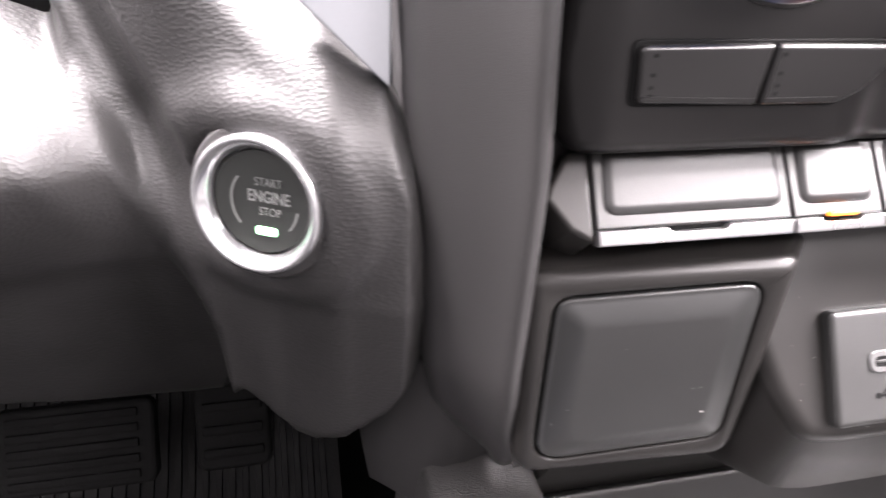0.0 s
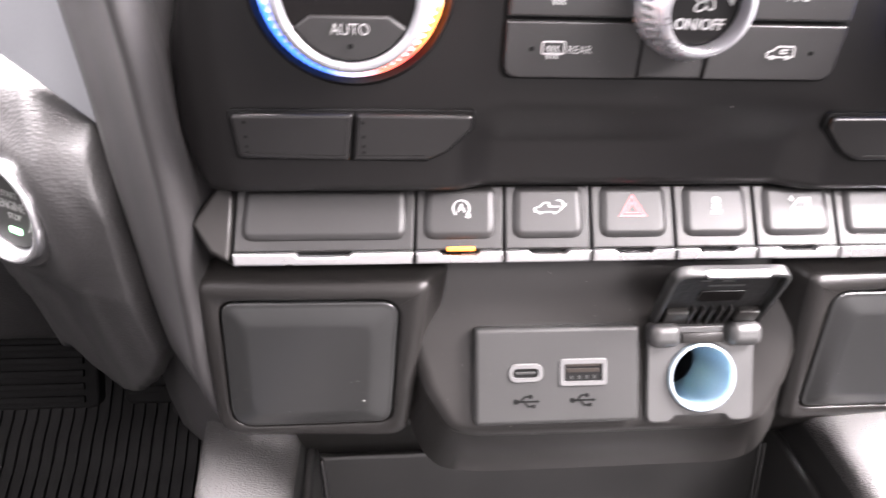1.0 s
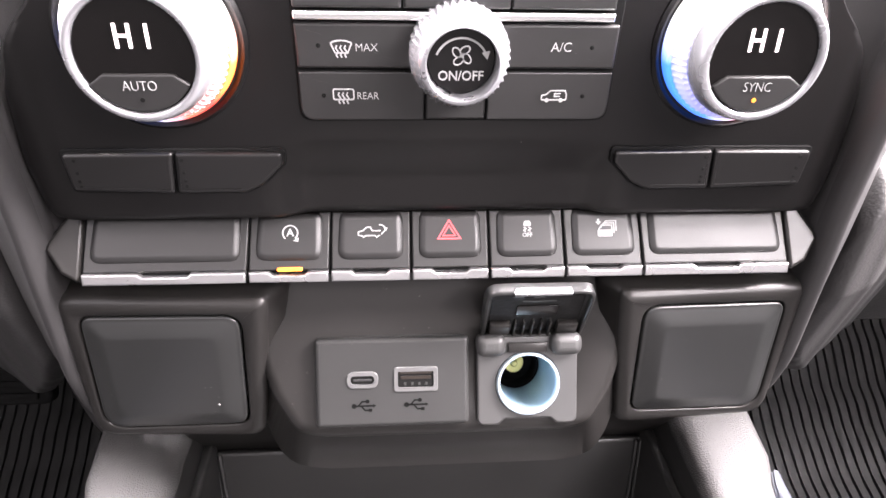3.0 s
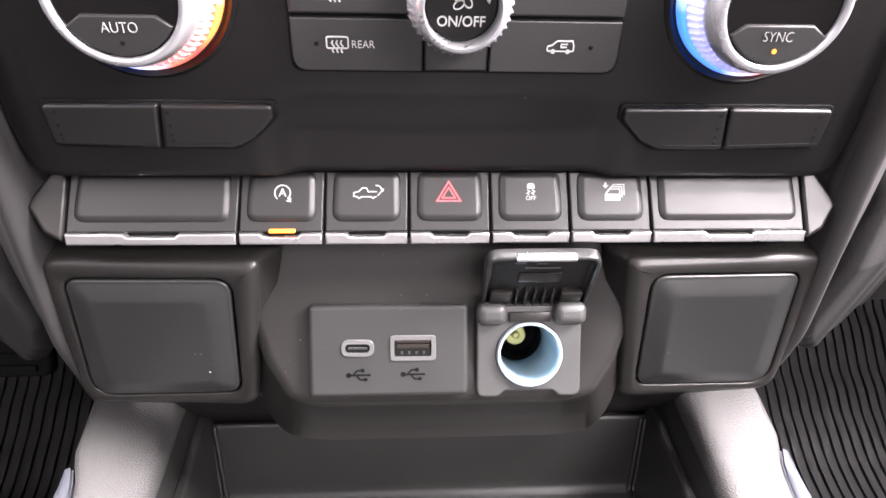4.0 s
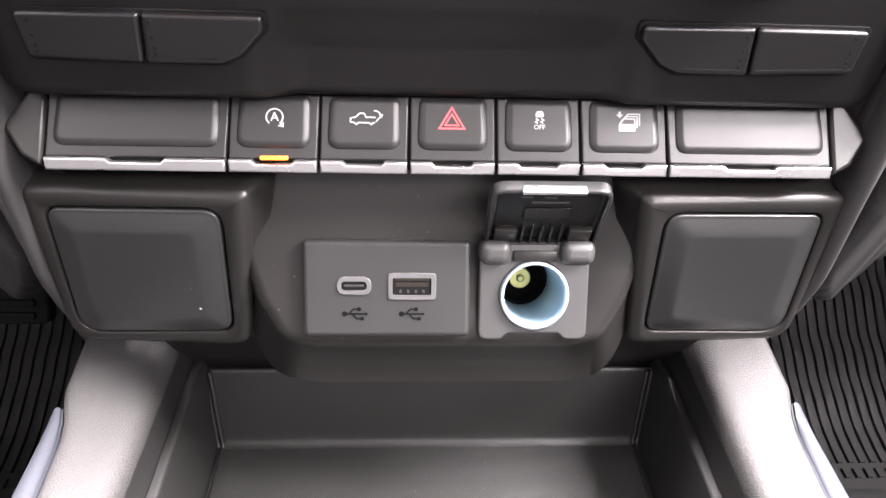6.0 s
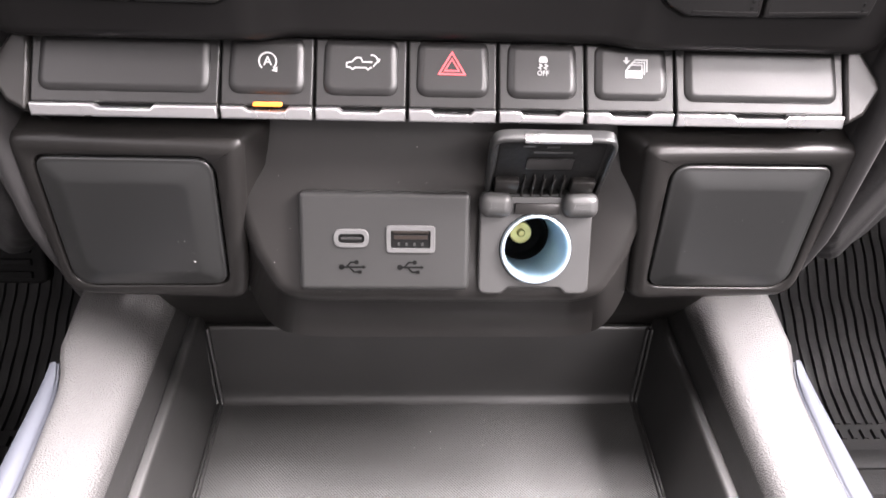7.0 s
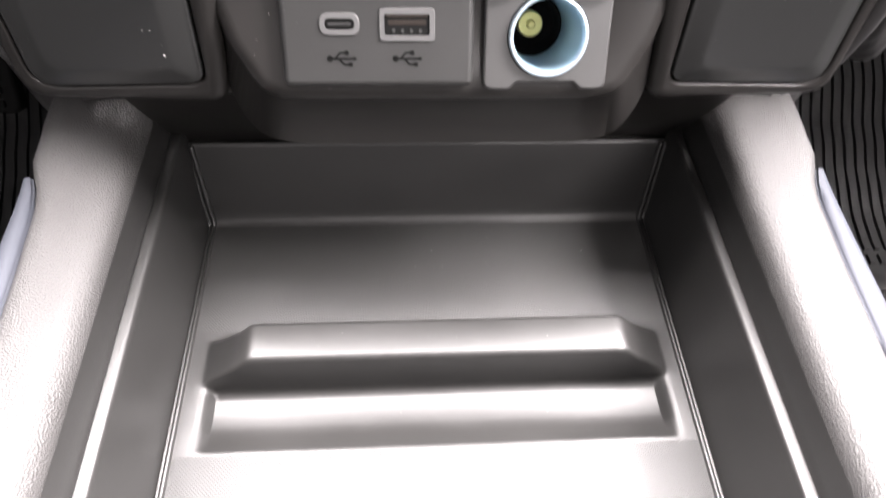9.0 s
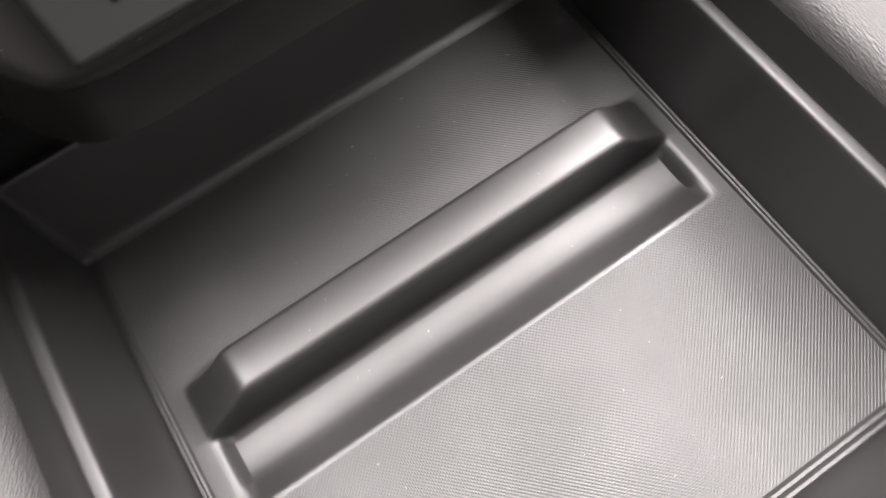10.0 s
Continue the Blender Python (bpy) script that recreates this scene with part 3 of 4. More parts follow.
# temperature dials
def temperature_dial(s, word, lamp):
    at = FACE_A @ Matrix.Translation((s * 0.0911, 0.5860, 0))
    dial = part("temperature_dial", lathe([(0.0205, 0.0095), (0.0207, 0.0106), (0.0206, 0.0118), (0.0200, 0.0145), (0.0194, 0.0165), (0.0188, 0.0175), (0.0180, 0.0179),
                                           (0.0172, 0.0178), (0.0166, 0.0172), (0.0165, 0.0157)], 128, cap=False), M_DIAL, climate, "satin silver temperature dial with a lit flank", at=at, sharp=60)
    part("knurled_band", lathe([(0.0232, 0.0030), (0.0229, 0.0042, 1), (0.0211, 0.0092, 1), (0.0204, 0.0100)], 384, ridges=64, ridge=0.00085, cap=False), M_BAND, dial,
         "translucent knurled band lit from within", at=at, sharp=30)
    part("light_ring", lathe([(0.0249, 0.0), (0.0248, 0.0032), (0.0243, 0.0045), (0.0238, 0.0048), (0.0233, 0.0043), (0.0232, 0.003)], 96), M_RING, dial,
         "glowing ring that fades from blue to red", at=at)
    part("dial_seat", lathe([(0.0285, -0.002), (0.0283, 0.0006), (0.0272, 0.0016), (0.0262, 0.0010), (0.0254, -0.001)], 96), M_PANEL, dial, at=at)
    part("display", lathe([(0.0174, 0.0145), (0.0173, 0.0159), (0.0170, 0.0162)], 96, flat=True), M_GLASS, dial, "gloss black round display", at=at)
    low = [(-0.0138, -0.0078), (-0.0098, -0.0050), (0.0098, -0.0050), (0.0138, -0.0078)]
    low = low + arc(0, 0, 0.0161, -30, -150, 28)
    part("lower_key", plate(low[::-1], 0.0014, 0.0006, 3, top=0.0006), M_KEY, dial, at=at @ Matrix.Translation((0, 0, 0.0169)))
    on = at @ Matrix.Translation((0, 0, 0.0176))
    part("print", lettering(word, 0.0042, 0, -0.0083, squeeze=0.84, bold=-0.00008), M_PRINT, dial, at=on)
    bm = bmesh.new()
    blob(circle(0.00065, 14, 0.0, -0.0123), bm=bm)
    part("pilot_lamp", bm, M_AMBER if lamp else M_DARK, dial, at=on)
    tip = 0.0002 if s < 0 else -0.0004
    face = at @ Matrix.Translation((-0.0006 * s - 0.0004, 0.0008, 0.0164))
    bm = stroke([(-0.0041, 0.0014), (-0.0041 + tip, 0.0081)], 0.0009)
    stroke([(-0.0005, 0.0014), (-0.0005 + tip, 0.0081)], 0.0009, bm=bm)
    part("digit", stroke([(-0.0036, 0.0048), (-0.0009, 0.0048)], 0.0008, bm=bm), M_GLOW, dial, "lit white letter H", at=face)
    part("digit", stroke([(0.0043, 0.0014), (0.0043 + tip, 0.0081)], 0.0009), M_GLOW, dial, "lit white letter I", at=face)


temperature_dial(-1, "AUTO", False)
temperature_dial(1, "SYNC", True)

# blank rocker covers under the dials
PADX = FACE_A @ Matrix.Translation((0, 0, 0.0006))


def rocker(s):
    inner = [(0.0565, 0.5497), (0.0565, 0.5455), (0.0640, 0.5378), (0.0700, 0.5350), (0.0925, 0.5350), (0.0910, 0.5500)]
    outer = [(0.0918, 0.5500), (0.0934, 0.5350), (0.1262, 0.5360), (0.1272, 0.5497)]
    for shape, r in ((inner, [0.0016, 0.0024, 0.004, 0.004, 0.0012, 0.0012]), (outer, [0.0012, 0.0012, 0.0020, 0.0020])):
        pts = [(s * x, z) for x, z in shape]
        if s < 0:
            pts, r = pts[::-1], r[::-1]
        ring = rounded(pts, r, 4)
        cover = part("rocker_blank", plate(ring, 0.006, 0.0012, 4, top=0.0022), M_ROCKER, climate, "blank black plastic rocker cover", at=PADX)
        floor_line = sorted((p for p in shape if p[1] < 0.5365), key=lambda p: p[0])
        lip = stroke([(s * (floor_line[0][0] + 0.0012), floor_line[0][1] + 0.0016), (s * (floor_line[-1][0] - 0.0012), floor_line[-1][1] + 0.0016)], 0.0007, 0.0004)
        part("lip", lip, M_ROCKER, cover, at=PADX @ Matrix.Translation((0, 0, 0.0021)))
        for dz in (0.0, 0.0045, 0.0075, 0.0095):
            near = max(p[0] for p in shape) - 0.004 if shape is outer else (max(p[0] for p in shape) - 0.0035)
            dot = lathe([(0.00055, -0.0001), (0.00055, 0.00005), (0.0003, 0.0001)], 10)
            part("dimple", dot, M_DARK, cover, at=PADX @ Matrix.Translation((s * near, 0.5475 - dz, 0.0023)))


rocker(-1)
rocker(1)
# dark rim round each pair of covers
for s in (-1, 1):
    pts = [(0.0555, 0.5507), (0.0555, 0.5450), (0.0636, 0.5370), (0.0697, 0.5340), (0.1272, 0.5349), (0.1284, 0.5507)]
    pts = [(s * x, z) for x, z in pts]
    if s < 0:
        pts = pts[::-1]
    part("rocker_surround", plate(rounded(pts, 0.0022, 4), 0.005, 0.0003, top=0.0008), M_DARK, climate, at=FACE_A)

# ---- switch bank ----
FACE_B = face_frame((0, 0.0018, 0.5038), (0, 0.78, 1))
STRIP = face_frame((0, 0.0002, 0.4997), (0, 0.30, 1))
bank = thing("switch_bank", (0, 0.01, 0.51), "row of seven black switches with a satin chrome edge", "switches")
part("bank_bed", plate(rect(-0.134, -0.001, 0.134, 0.0225), 0.016, 0.0005, top=-0.0015), M_DARK, bank, at=FACE_B)
EDGES = [-0.1323, -0.0735, -0.0436, -0.0137, 0.0157, 0.0446, 0.0747, 0.1326]


def switch(i):
    x0, x1 = EDGES[i] + 0.00055, EDGES[i + 1] - 0.00055
    c, wide = (x0 + x1) / 2, x1 - x0 > 0.05
    lean = 0.0016 * c / 0.13
    body = [(x0, 0.0), (x1, 0.0), (x1 - lean, 0.0213), (x0 - lean, 0.0213)]
    bm = plate(rounded(body, 0.0005, 2), 0.014, 0.0005, 2)
    m = 0.0022
    pillow = rounded([(x0 + m, 0.0034), (x1 - m, 0.0034), (x1 - m * 1.25 - lean, 0.0212), (x0 + m * 1.25 - lean, 0.0212)], [0.0042, 0.0042, 0.0032, 0.0032], 6)
    loops = [ring_at(bm, inset(pillow, 0.0026 * w), h) for w, h in ((0.0, -0.0006), (0.02, 0.0001), (0.25, 0.0006), (0.60, 0.0011), (0.85, 0.00132), (1.0, 0.00135), (1.06, 0.00135))]
    for a, b in zip(loops, loops[1:]):
        ring_faces(bm, a, b)
    bm.faces.new(loops[-1])
    key = part("switch", bm, M_KEY, bank, "wide blank black switch" if wide else "", at=FACE_B, sharp=50)
    n = 0.0058 if not wide else 0.0080
    y0, y1 = 0.0, 0.0041
    strip = [(x0, y0), (x1, y0), (x1, y1), (c + n + 0.0014, y1), (c + n, y1 - 0.0013), (c - n, y1 - 0.0013), (c - n - 0.0014, y1), (x0, y1)]
    part("chrome_edge", plate(strip, 0.004, 0.0007, 3, top=0.0013), M_CHROME, key, "satin chrome lower edge with a notch", at=STRIP)
    return key


keys = [switch(i) for i in range(7)]
ON_B = FACE_B @ Matrix.Translation((0, 0, 0.00135))
# lit lamp of the engine stop switch
part("lamp", plate(rounded(rect(-0.0627, 0.0, -0.0535, 0.0012), 0.0005, 2), 0.002, 0.0003), M_AMBER, keys[1], "lit amber bar",
     at=STRIP @ Matrix.Translation((0, 0.0041, 0.0008)))
# icon: A in a turning arrow
bm = stroke(arc(-0.0578, 0.0135, 0.0027, 230, -50, 28), 0.00045)
blob([(-0.0567, 0.0106), (-0.0548, 0.0118), (-0.0549, 0.0102)][::-1], bm=bm)
part("icon", lettering("A", 0.0040, -0.0578, 0.0135, bm=bm, bold=0.00004), M_WHITE, keys[1], at=ON_B)
# icon: pick-up with its tailgate falling
tx, ty = -0.0282, 0.0133
bm = stroke([(tx + a, ty + b) for a, b in ((0.0032, -0.0012), (0.0026, -0.0012), (0.0020, -0.0018), (0.0013, -0.0012), (-0.0022, -0.0012), (-0.0029, -0.0018),
                                           (-0.0036, -0.0012), (-0.0048, -0.0010), (-0.0048, 0.0002), (-0.0030, 0.0007), (-0.0018, 0.0019),
                                           (-0.0003, 0.0019), (0.0003, 0.0006), (0.0034, 0.0006))], 0.00038)
stroke([(tx + 0.0036, ty - 0.0008), (tx + 0.0050, ty + 0.0008)], 0.00038, bm=bm)
stroke(arc(tx + 0.0032, ty + 0.0008, 0.0020, 100, 20, 8), 0.00038, bm=bm)
blob([(tx + 0.0045, ty + 0.0018), (tx + 0.0059, ty + 0.0016), (tx + 0.0053, ty + 0.0004)][::-1], bm=bm)
part("icon", bm, M_WHITE, keys[2], at=ON_B)
# icon: warning triangle
bm = stroke([(-0.0036, 0.0106), (0.0048, 0.0106), (0.0006, 0.0175)], 0.00050, closed=True)
stroke([(-0.0017, 0.0117), (0.0029, 0.0117), (0.0006, 0.0154)], 0.00040, closed=True, bm=bm)
part("icon", bm, M_REDLINE, keys[3], "red warning triangle", at=ON_B)
# icon: skidding car, OFF
cx, cy = 0.0301, 0.0157
bm = blob(rounded([(cx - 0.0014, cy - 0.0008), (cx + 0.0014, cy - 0.0008), (cx + 0.0014, cy + 0.0003), (cx + 0.0009, cy + 0.0012),
                   (cx - 0.0009, cy + 0.0012), (cx - 0.0014, cy + 0.0003)], 0.0003, 2))
for dx in (-0.0009, 0.0009):
    stroke([(cx + dx - 0.0004, cy - 0.0012), (cx + dx + 0.0005, cy - 0.0018), (cx + dx - 0.0005, cy - 0.0024), (cx + dx + 0.0003, cy - 0.0029)], 0.00042, bm=bm)
part("icon", lettering("OFF", 0.0022, cx, cy - 0.0042, bm=bm, bold=0.00003), M_WHITE, keys[4], at=ON_B)
# icon: stacked car windows with an arrow
cx, cy = 0.0604, 0.0132
bm = bmesh.new()
for d in (0.0, 0.0008, 0.0016):
    stroke([(cx - 0.0030 + d, cy - 0.0002 + d), (cx - 0.0018 + d, cy + 0.0016 + d), (cx + 0.0022 + d, cy + 0.0016 + d), (cx + 0.0022 + d, cy - 0.0022 + d)], 0.0004, bm=bm)
blob(rounded(rect(cx - 0.0033, cy - 0.0026, cx + 0.0024, cy - 0.0002), 0.0003, 2), bm=bm)
stroke([(cx - 0.0030, cy + 0.0040), (cx - 0.0030, cy + 0.0028)], 0.0008, bm=bm)
blob([(cx - 0.0042, cy + 0.0030), (cx - 0.0018, cy + 0.0030), (cx - 0.0030, cy + 0.0018)][::-1], bm=bm)
part("icon", bm, M_WHITE, keys[5], at=ON_B)


def end_cap(s):
    """Faceted plastic end of the switch row."""
    pts = [(0.1329, -0.0035), (0.1392, 0.0000), (0.1448, 0.0088), (0.1436, 0.0120), (0.1372, 0.0213), (0.1315, 0.0213)]
    pts = [(s * x, v) for x, v in pts]
    if s < 0:
        pts = pts[::-1]
    return plate(rounded(pts, 0.0009, 2), 0.018, 0.0014, 3, top=0.0004, flare=0.001)


for s in (-1, 1):
    part("end_cap", end_cap(s), M_FASCIA, bank, "faceted black plastic end cap", at=FACE_B)

# ---- lower fascia ----
fascia = thing("lower_fascia", (0, 0.0, 0.45), "satin black fascia under the switches with two blank covers", "fascia")
FACE_D = face_frame((0, 0.001, 0.471), (0, 0.545, 1))
centre = [(-0.0470, -0.0425), (0.0490, -0.0425), (0.0605, -0.0405), (0.0700, -0.0240), (0.0738, -0.0120), (0.0880, 0.0360), (-0.0880, 0.0360),
          (-0.0738, -0.0120), (-0.0700, -0.0240), (-0.0605, -0.0405)]
hub = (0.0333, -0.0204)
rim_points = resample(rounded(centre, [0.012, 0.012, 0.012, 0.014, 0.014, 0.012, 0.012, 0.014, 0.014, 0.012], 8), 240, hub)
hole = [(hub[0] + 0.0132 * math.cos(2 * math.pi * j / 240), hub[1] + 0.0132 * math.sin(2 * math.pi * j / 240)) for j in range(240)]


def hanging(p):
    """The rim carried down to the foot of the panel's upright lower band."""
    t = max(0.0, min(1.0, (0.005 - p[1]) / 0.045))
    k = max(0.0, min(1.0, (abs(p[0]) - 0.044) / 0.016)) * min(1.0, t * 3)
    k = k * k * (3 - 2 * k) * max(0.0, min(1.0, (p[1] + 0.0440) / 0.020))
    return (p[0] + math.copysign(max(0.0, 0.0748 - abs(p[0])) * k, p[0]), p[1] - 0.0182 * t * t * (3 - 2 * t))


part("centre_panel", frame_plate(rim_points, hole, 0.060, 0.0056, 0.055, 0.0, 8, ([hanging(p) for p in rim_points], 0.0158)), M_FASCIA, fascia,
     at=FACE_D @ Matrix.Translation((0, 0, -0.0022)), sharp=60)


wing = [(0.0640, 0.4150), (0.0840, 0.4190), (0.1300, 0.4235), (0.1340, 0.4560), (0.0800, 0.4560), (0.0700, 0.4400)]
for s in (-1, 1):
    pts = [(s * x, z) for x, z in wing]
    part("fascia_wing", plate(rounded(pts if s > 0 else pts[::-1], 0.005, 5), 0.030, 0.0050, 6), M_FASCIA, fascia, at=face_frame((0, 0.0020, 0), (0, 0, 1)), sharp=60)
under = [(0.0040, 0.4300), (0.0080, 0.4240), (0.0130, 0.4150), (0.0200, 0.4020), (0.0300, 0.3840), (0.0400, 0.3680), (0.0480, 0.3540), (0.0500, 0.3480)]
part("closing_panel", grid_skin([[(-0.1235 + 0.247 * i / 8, y, z) for i in range(9)] for y, z in under], (0, 0.004, 0)), M_FASCIA, fascia,
     "sloping underside panel behind the tray", sharp=60)


def cover_pose(s):
    return oriented((s * 0.110, -0.0007, 0.456), (1, s * 0.08, 0), (0, 0.06, 1))


def pad_frame(s):
    at = cover_pose(s)
    outer = [(-0.0380, -0.0368), (0.0342, -0.0350), (0.0388, 0.0010), (0.0424, 0.0362), (-0.0386, 0.0345)]
    radii = [0.010, 0.009, 0.014, 0.003, 0.005]
    cover = [(-0.0316, -0.0300), (0.0282, -0.0254), (0.0314, 0.0288), (-0.0294, 0.0262)]
    cr = [0.0085, 0.0060, 0.0060, 0.0050]
    if s > 0:
        outer, radii = [(-x, y) for x, y in outer][::-1], radii[::-1]
        cover, cr = [(-x, y) for x, y in cover][::-1], cr[::-1]
    o = resample(rounded(outer, radii, 6), 120, (0, -0.001))
    c = rounded(cover, cr, 6)
    i = resample(inset(c, -0.0010), 120, (0, -0.001))
    wide = [(p[0] - s * 0.0042 * max(0.0, min(1.0, -s * p[0] / 0.03)) * max(0.0, min(1.0, (p[1] + 0.034) / 0.06)), p[1] + 0.003) for p in o]
    wide = [(x - s * 0.0015 * max(0.0, min(1.0, (-s * p[0] - 0.015) / 0.02)), z) for (x, z), p in zip(wide, o)]
    part("cover_frame", frame_plate(o, i, 0.030, 0.0048, 0.004, 0.0, 8, (wide, 0.0100)), M_FASCIA, fascia, at=at, sharp=60)
    return part("blank_cover", plate(c, 0.003, 0.0008, 4, top=0.0002, pillow=0.0024, pillow_edge=0.0085), M_PAD, fascia, "blank dark grey plastic cover with rounded corners", at=at)


for s in (-1, 1):
    pad_frame(s)

# ---- USB panel ----
usb = thing("usb_panel", FACE_D @ Matrix.Translation((-0.0215, -0.018, 0)), "grey plastic plate with two USB ports", "usb panel")
part("plate", plate(rounded(rect(-0.0519, -0.0360, 0.0091, 0.0), 0.0022, 4), 0.008, 0.0019, 5, top=0.0018), M_USB, usb, at=FACE_D)


def bezel(outer, inner, hole):
    """A pale collar round a dark hole, standing a little proud."""
    bm = bmesh.new()
    a = [ring_at(bm, outer, 0.0), ring_at(bm, outer, 0.0004), ring_at(bm, inset(outer, 0.0003), 0.0007), ring_at(bm, inner, 0.0007), ring_at(bm, inner, -hole)]
    for p, q in zip(a, a[1:]):
        ring_faces(bm, p, q)
    return bm


def port_frame(cx, cy):
    return FACE_D @ Matrix.Translation((cx, cy, 0.0018))


at = port_frame(-0.0333, -0.0166)
o = resample(rounded(rect(-0.0063, -0.0034, 0.0063, 0.0034), 0.0033, 6), 72, (0, 0))
i = resample(rounded(rect(-0.0047, -0.0017, 0.0047, 0.0017), 0.0017, 6), 72, (0, 0))
c_port = part("usb_c_port", bezel(o, i, 0.0003), M_GREYMARK, usb, "pale grey rounded collar", at=at)
part("port_floor", plate(i, 0.0003, 0.0001, 1, top=0.0002), M_DARK, c_port, at=at)
part("tongue", plate(rounded(rect(-0.0036, -0.0004, 0.0036, 0.0004), 0.0003, 3), 0.0004, 0.0001, 1, top=0.0005), M_USB, c_port, at=at)
at = port_frame(-0.0122, -0.0168)
o = resample(rounded(rect(-0.0088, -0.0050, 0.0088, 0.0050), 0.0014, 4), 72, (0, 0))
i = resample(rounded(rect(-0.0071, -0.0032, 0.0071, 0.0032), 0.0003, 2), 72, (0, 0))
a_port = part("usb_a_port", bezel(o, i, 0.0003), M_GREYMARK, usb, "pale grey square collar", at=at)
part("port_floor", plate(rounded(rect(-0.0071, -0.0032, 0.0071, 0.0032), 0.0003, 2), 0.0003, 0.0001, 1, top=0.0002), M_DARK, a_port, at=at)
bm = bmesh.new()
stroke([(-0.0064, 0.0026), (0.0064, 0.0026)], 0.0007, 0.0003, bm=bm, z=0.0002)
part("tongue", plate(rect(-0.0060, 0.0000, 0.0060, 0.0014), 0.0003, 0.0001, 1, top=0.0004, bm=bm), M_TONGUE, a_port, at=at)
bm = bmesh.new()
for x in (-0.0042, -0.0014, 0.0014, 0.0042):
    stroke([(x, -0.0024), (x, -0.0013)], 0.0009, 0.0002, bm=bm, z=0.0002)
part("contacts", bm, M_USB, a_port, at=at)


def trident(cx, cy):
    bm = stroke([(cx - 0.0046, cy), (cx + 0.0038, cy)], 0.00065)
    blob(circle(0.0010, 14, cx - 0.0040, cy), bm=bm)
    blob([(cx + 0.0047, cy), (cx + 0.0036, cy + 0.0007), (cx + 0.0036, cy - 0.0007)], bm=bm)
    stroke([(cx - 0.0024, cy), (cx - 0.0008, cy + 0.0018), (cx + 0.0010, cy + 0.0018)], 0.00060, bm=bm)
    blob(circle(0.0008, 12, cx + 0.0013, cy + 0.0018), bm=bm)
    stroke([(cx - 0.0012, cy), (cx + 0.0004, cy - 0.0018), (cx + 0.0020, cy - 0.0018)], 0.00060, bm=bm)
    blob(rect(cx + 0.0018, cy - 0.0024, cx + 0.0031, cy - 0.0012), bm=bm)
    return bm


for x in (-0.0328, -0.0120):
    part("symbol", trident(x, -0.0271), M_MOULDED, usb, "moulded dark branching symbol", at=FACE_D @ Matrix.Translation((0, 0, 0.0018)))

# ---- power socket ----
socket = thing("power_socket", FACE_D @ Matrix.Translation((0.0333, -0.0204, 0)), "grey twelve volt socket with its hinged lid open", "power socket")
house = [(0.0126, -0.0376), (0.0214, -0.0376), (0.0222, -0.0352), (0.0444, -0.0352), (0.0452, -0.0376), (0.0537, -0.0376), (0.0537, -0.0010), (0.0126, -0.0010)]
o = resample(rounded(house, [0.003, 0.0005, 0.0005, 0.0005, 0.0005, 0.003, 0.002, 0.002], 3), 144, (0.0333, -0.0204))
i = [(0.0333 + 0.0128 * math.cos(2 * math.pi * j / 144), -0.0204 + 0.0128 * math.sin(2 * math.pi * j / 144)) for j in range(144)]
part("housing", frame_plate(o, i, 0.050, 0.0008, 0.046), M_SOCKET, socket, at=FACE_D)
BARREL = FACE_D @ Matrix.Translation((0.0333, -0.0204, 0))
bm = lathe([(0.0127, -0.040), (0.0127, 0.0006), (0.0124, 0.0011), (0.0118, 0.0011), (0.0114, 0.0006), (0.0111, -0.0015), (0.0108, -0.042)], 96, cap=False)
part("barrel", bm, M_ZINC, socket, "bluish zinc socket barrel with a bright rim", at=BARREL, sharp=50)
part("rim", lathe([(0.0130, 0.0), (0.01295, 0.0010), (0.0126, 0.0016), (0.0120, 0.0017), (0.0116, 0.0013), (0.0114, 0.0006)], 96, cap=False), M_RIM, socket, at=BARREL)
part("socket_floor", lathe([(0.0107, -0.0415), (0.0107, -0.029), (0.0101, -0.0284), (0.0098, -0.039)], 64), M_DARK, socket, at=BARREL)
part("contact", lathe([(0.0046, -0.038), (0.0046, -0.0325), (0.0042, -0.032), (0.0017, -0.032), (0.0015, -0.0305), (0.0010, -0.030)], 40), M_BRASS, socket,
     "yellow brass centre contact", at=BARREL)
for x0, x1 in ((0.0122, 0.0240), (0.0420, 0.0549)):
    part("hinge_knuckle", plate(rounded(rect(x0, -0.0086, x1, 0.0006), 0.0040, 6), 0.008, 0.0036, 8, top=0.0050), M_SOCKET, socket, at=FACE_D)
part("hinge_bar", box(0.0250, 0.0410, -0.0075, -0.0035, -0.002, 0.0016, 0.0004), M_FASCIA, socket, at=FACE_D)
LID = oriented((0.0347, 0.0005, 0.4690), (1, 0, 0), (0, -0.30, 1))
lid_o = rounded([(-0.0205, 0.0), (0.0205, 0.0), (0.0212, 0.0310), (-0.0212, 0.0310)], [0.001, 0.001, 0.006, 0.006], 5)
lo = resample(lid_o, 96, (0, 0.0155))
li = resample(inset(rounded([(-0.0205, 0.0), (0.0205, 0.0), (0.0212, 0.0310), (-0.0212, 0.0310)], [0.001, 0.001, 0.006, 0.006], 5), 0.0017), 96, (0, 0.0155))
lid = part("lid", frame_plate(lo, li, 0.0045, 0.0011, 0.0030), M_PAD, socket, "open square lid with rounded corners", at=LID)
part("pull_tab", plate(rounded(rect(-0.0108, 0.0301, 0.0110, 0.0316), 0.0005, 2), 0.003, 0.0004, top=0.0010), M_CHROME, lid, "bright worn lid edge", at=LID)
part("lid_liner", plate(rounded(rect(-0.0180, 0.0040, 0.0180, 0.0280), 0.003, 4), 0.001, 0.0003, top=-0.0026), M_RUBBER, lid, "black lid lining", at=LID)
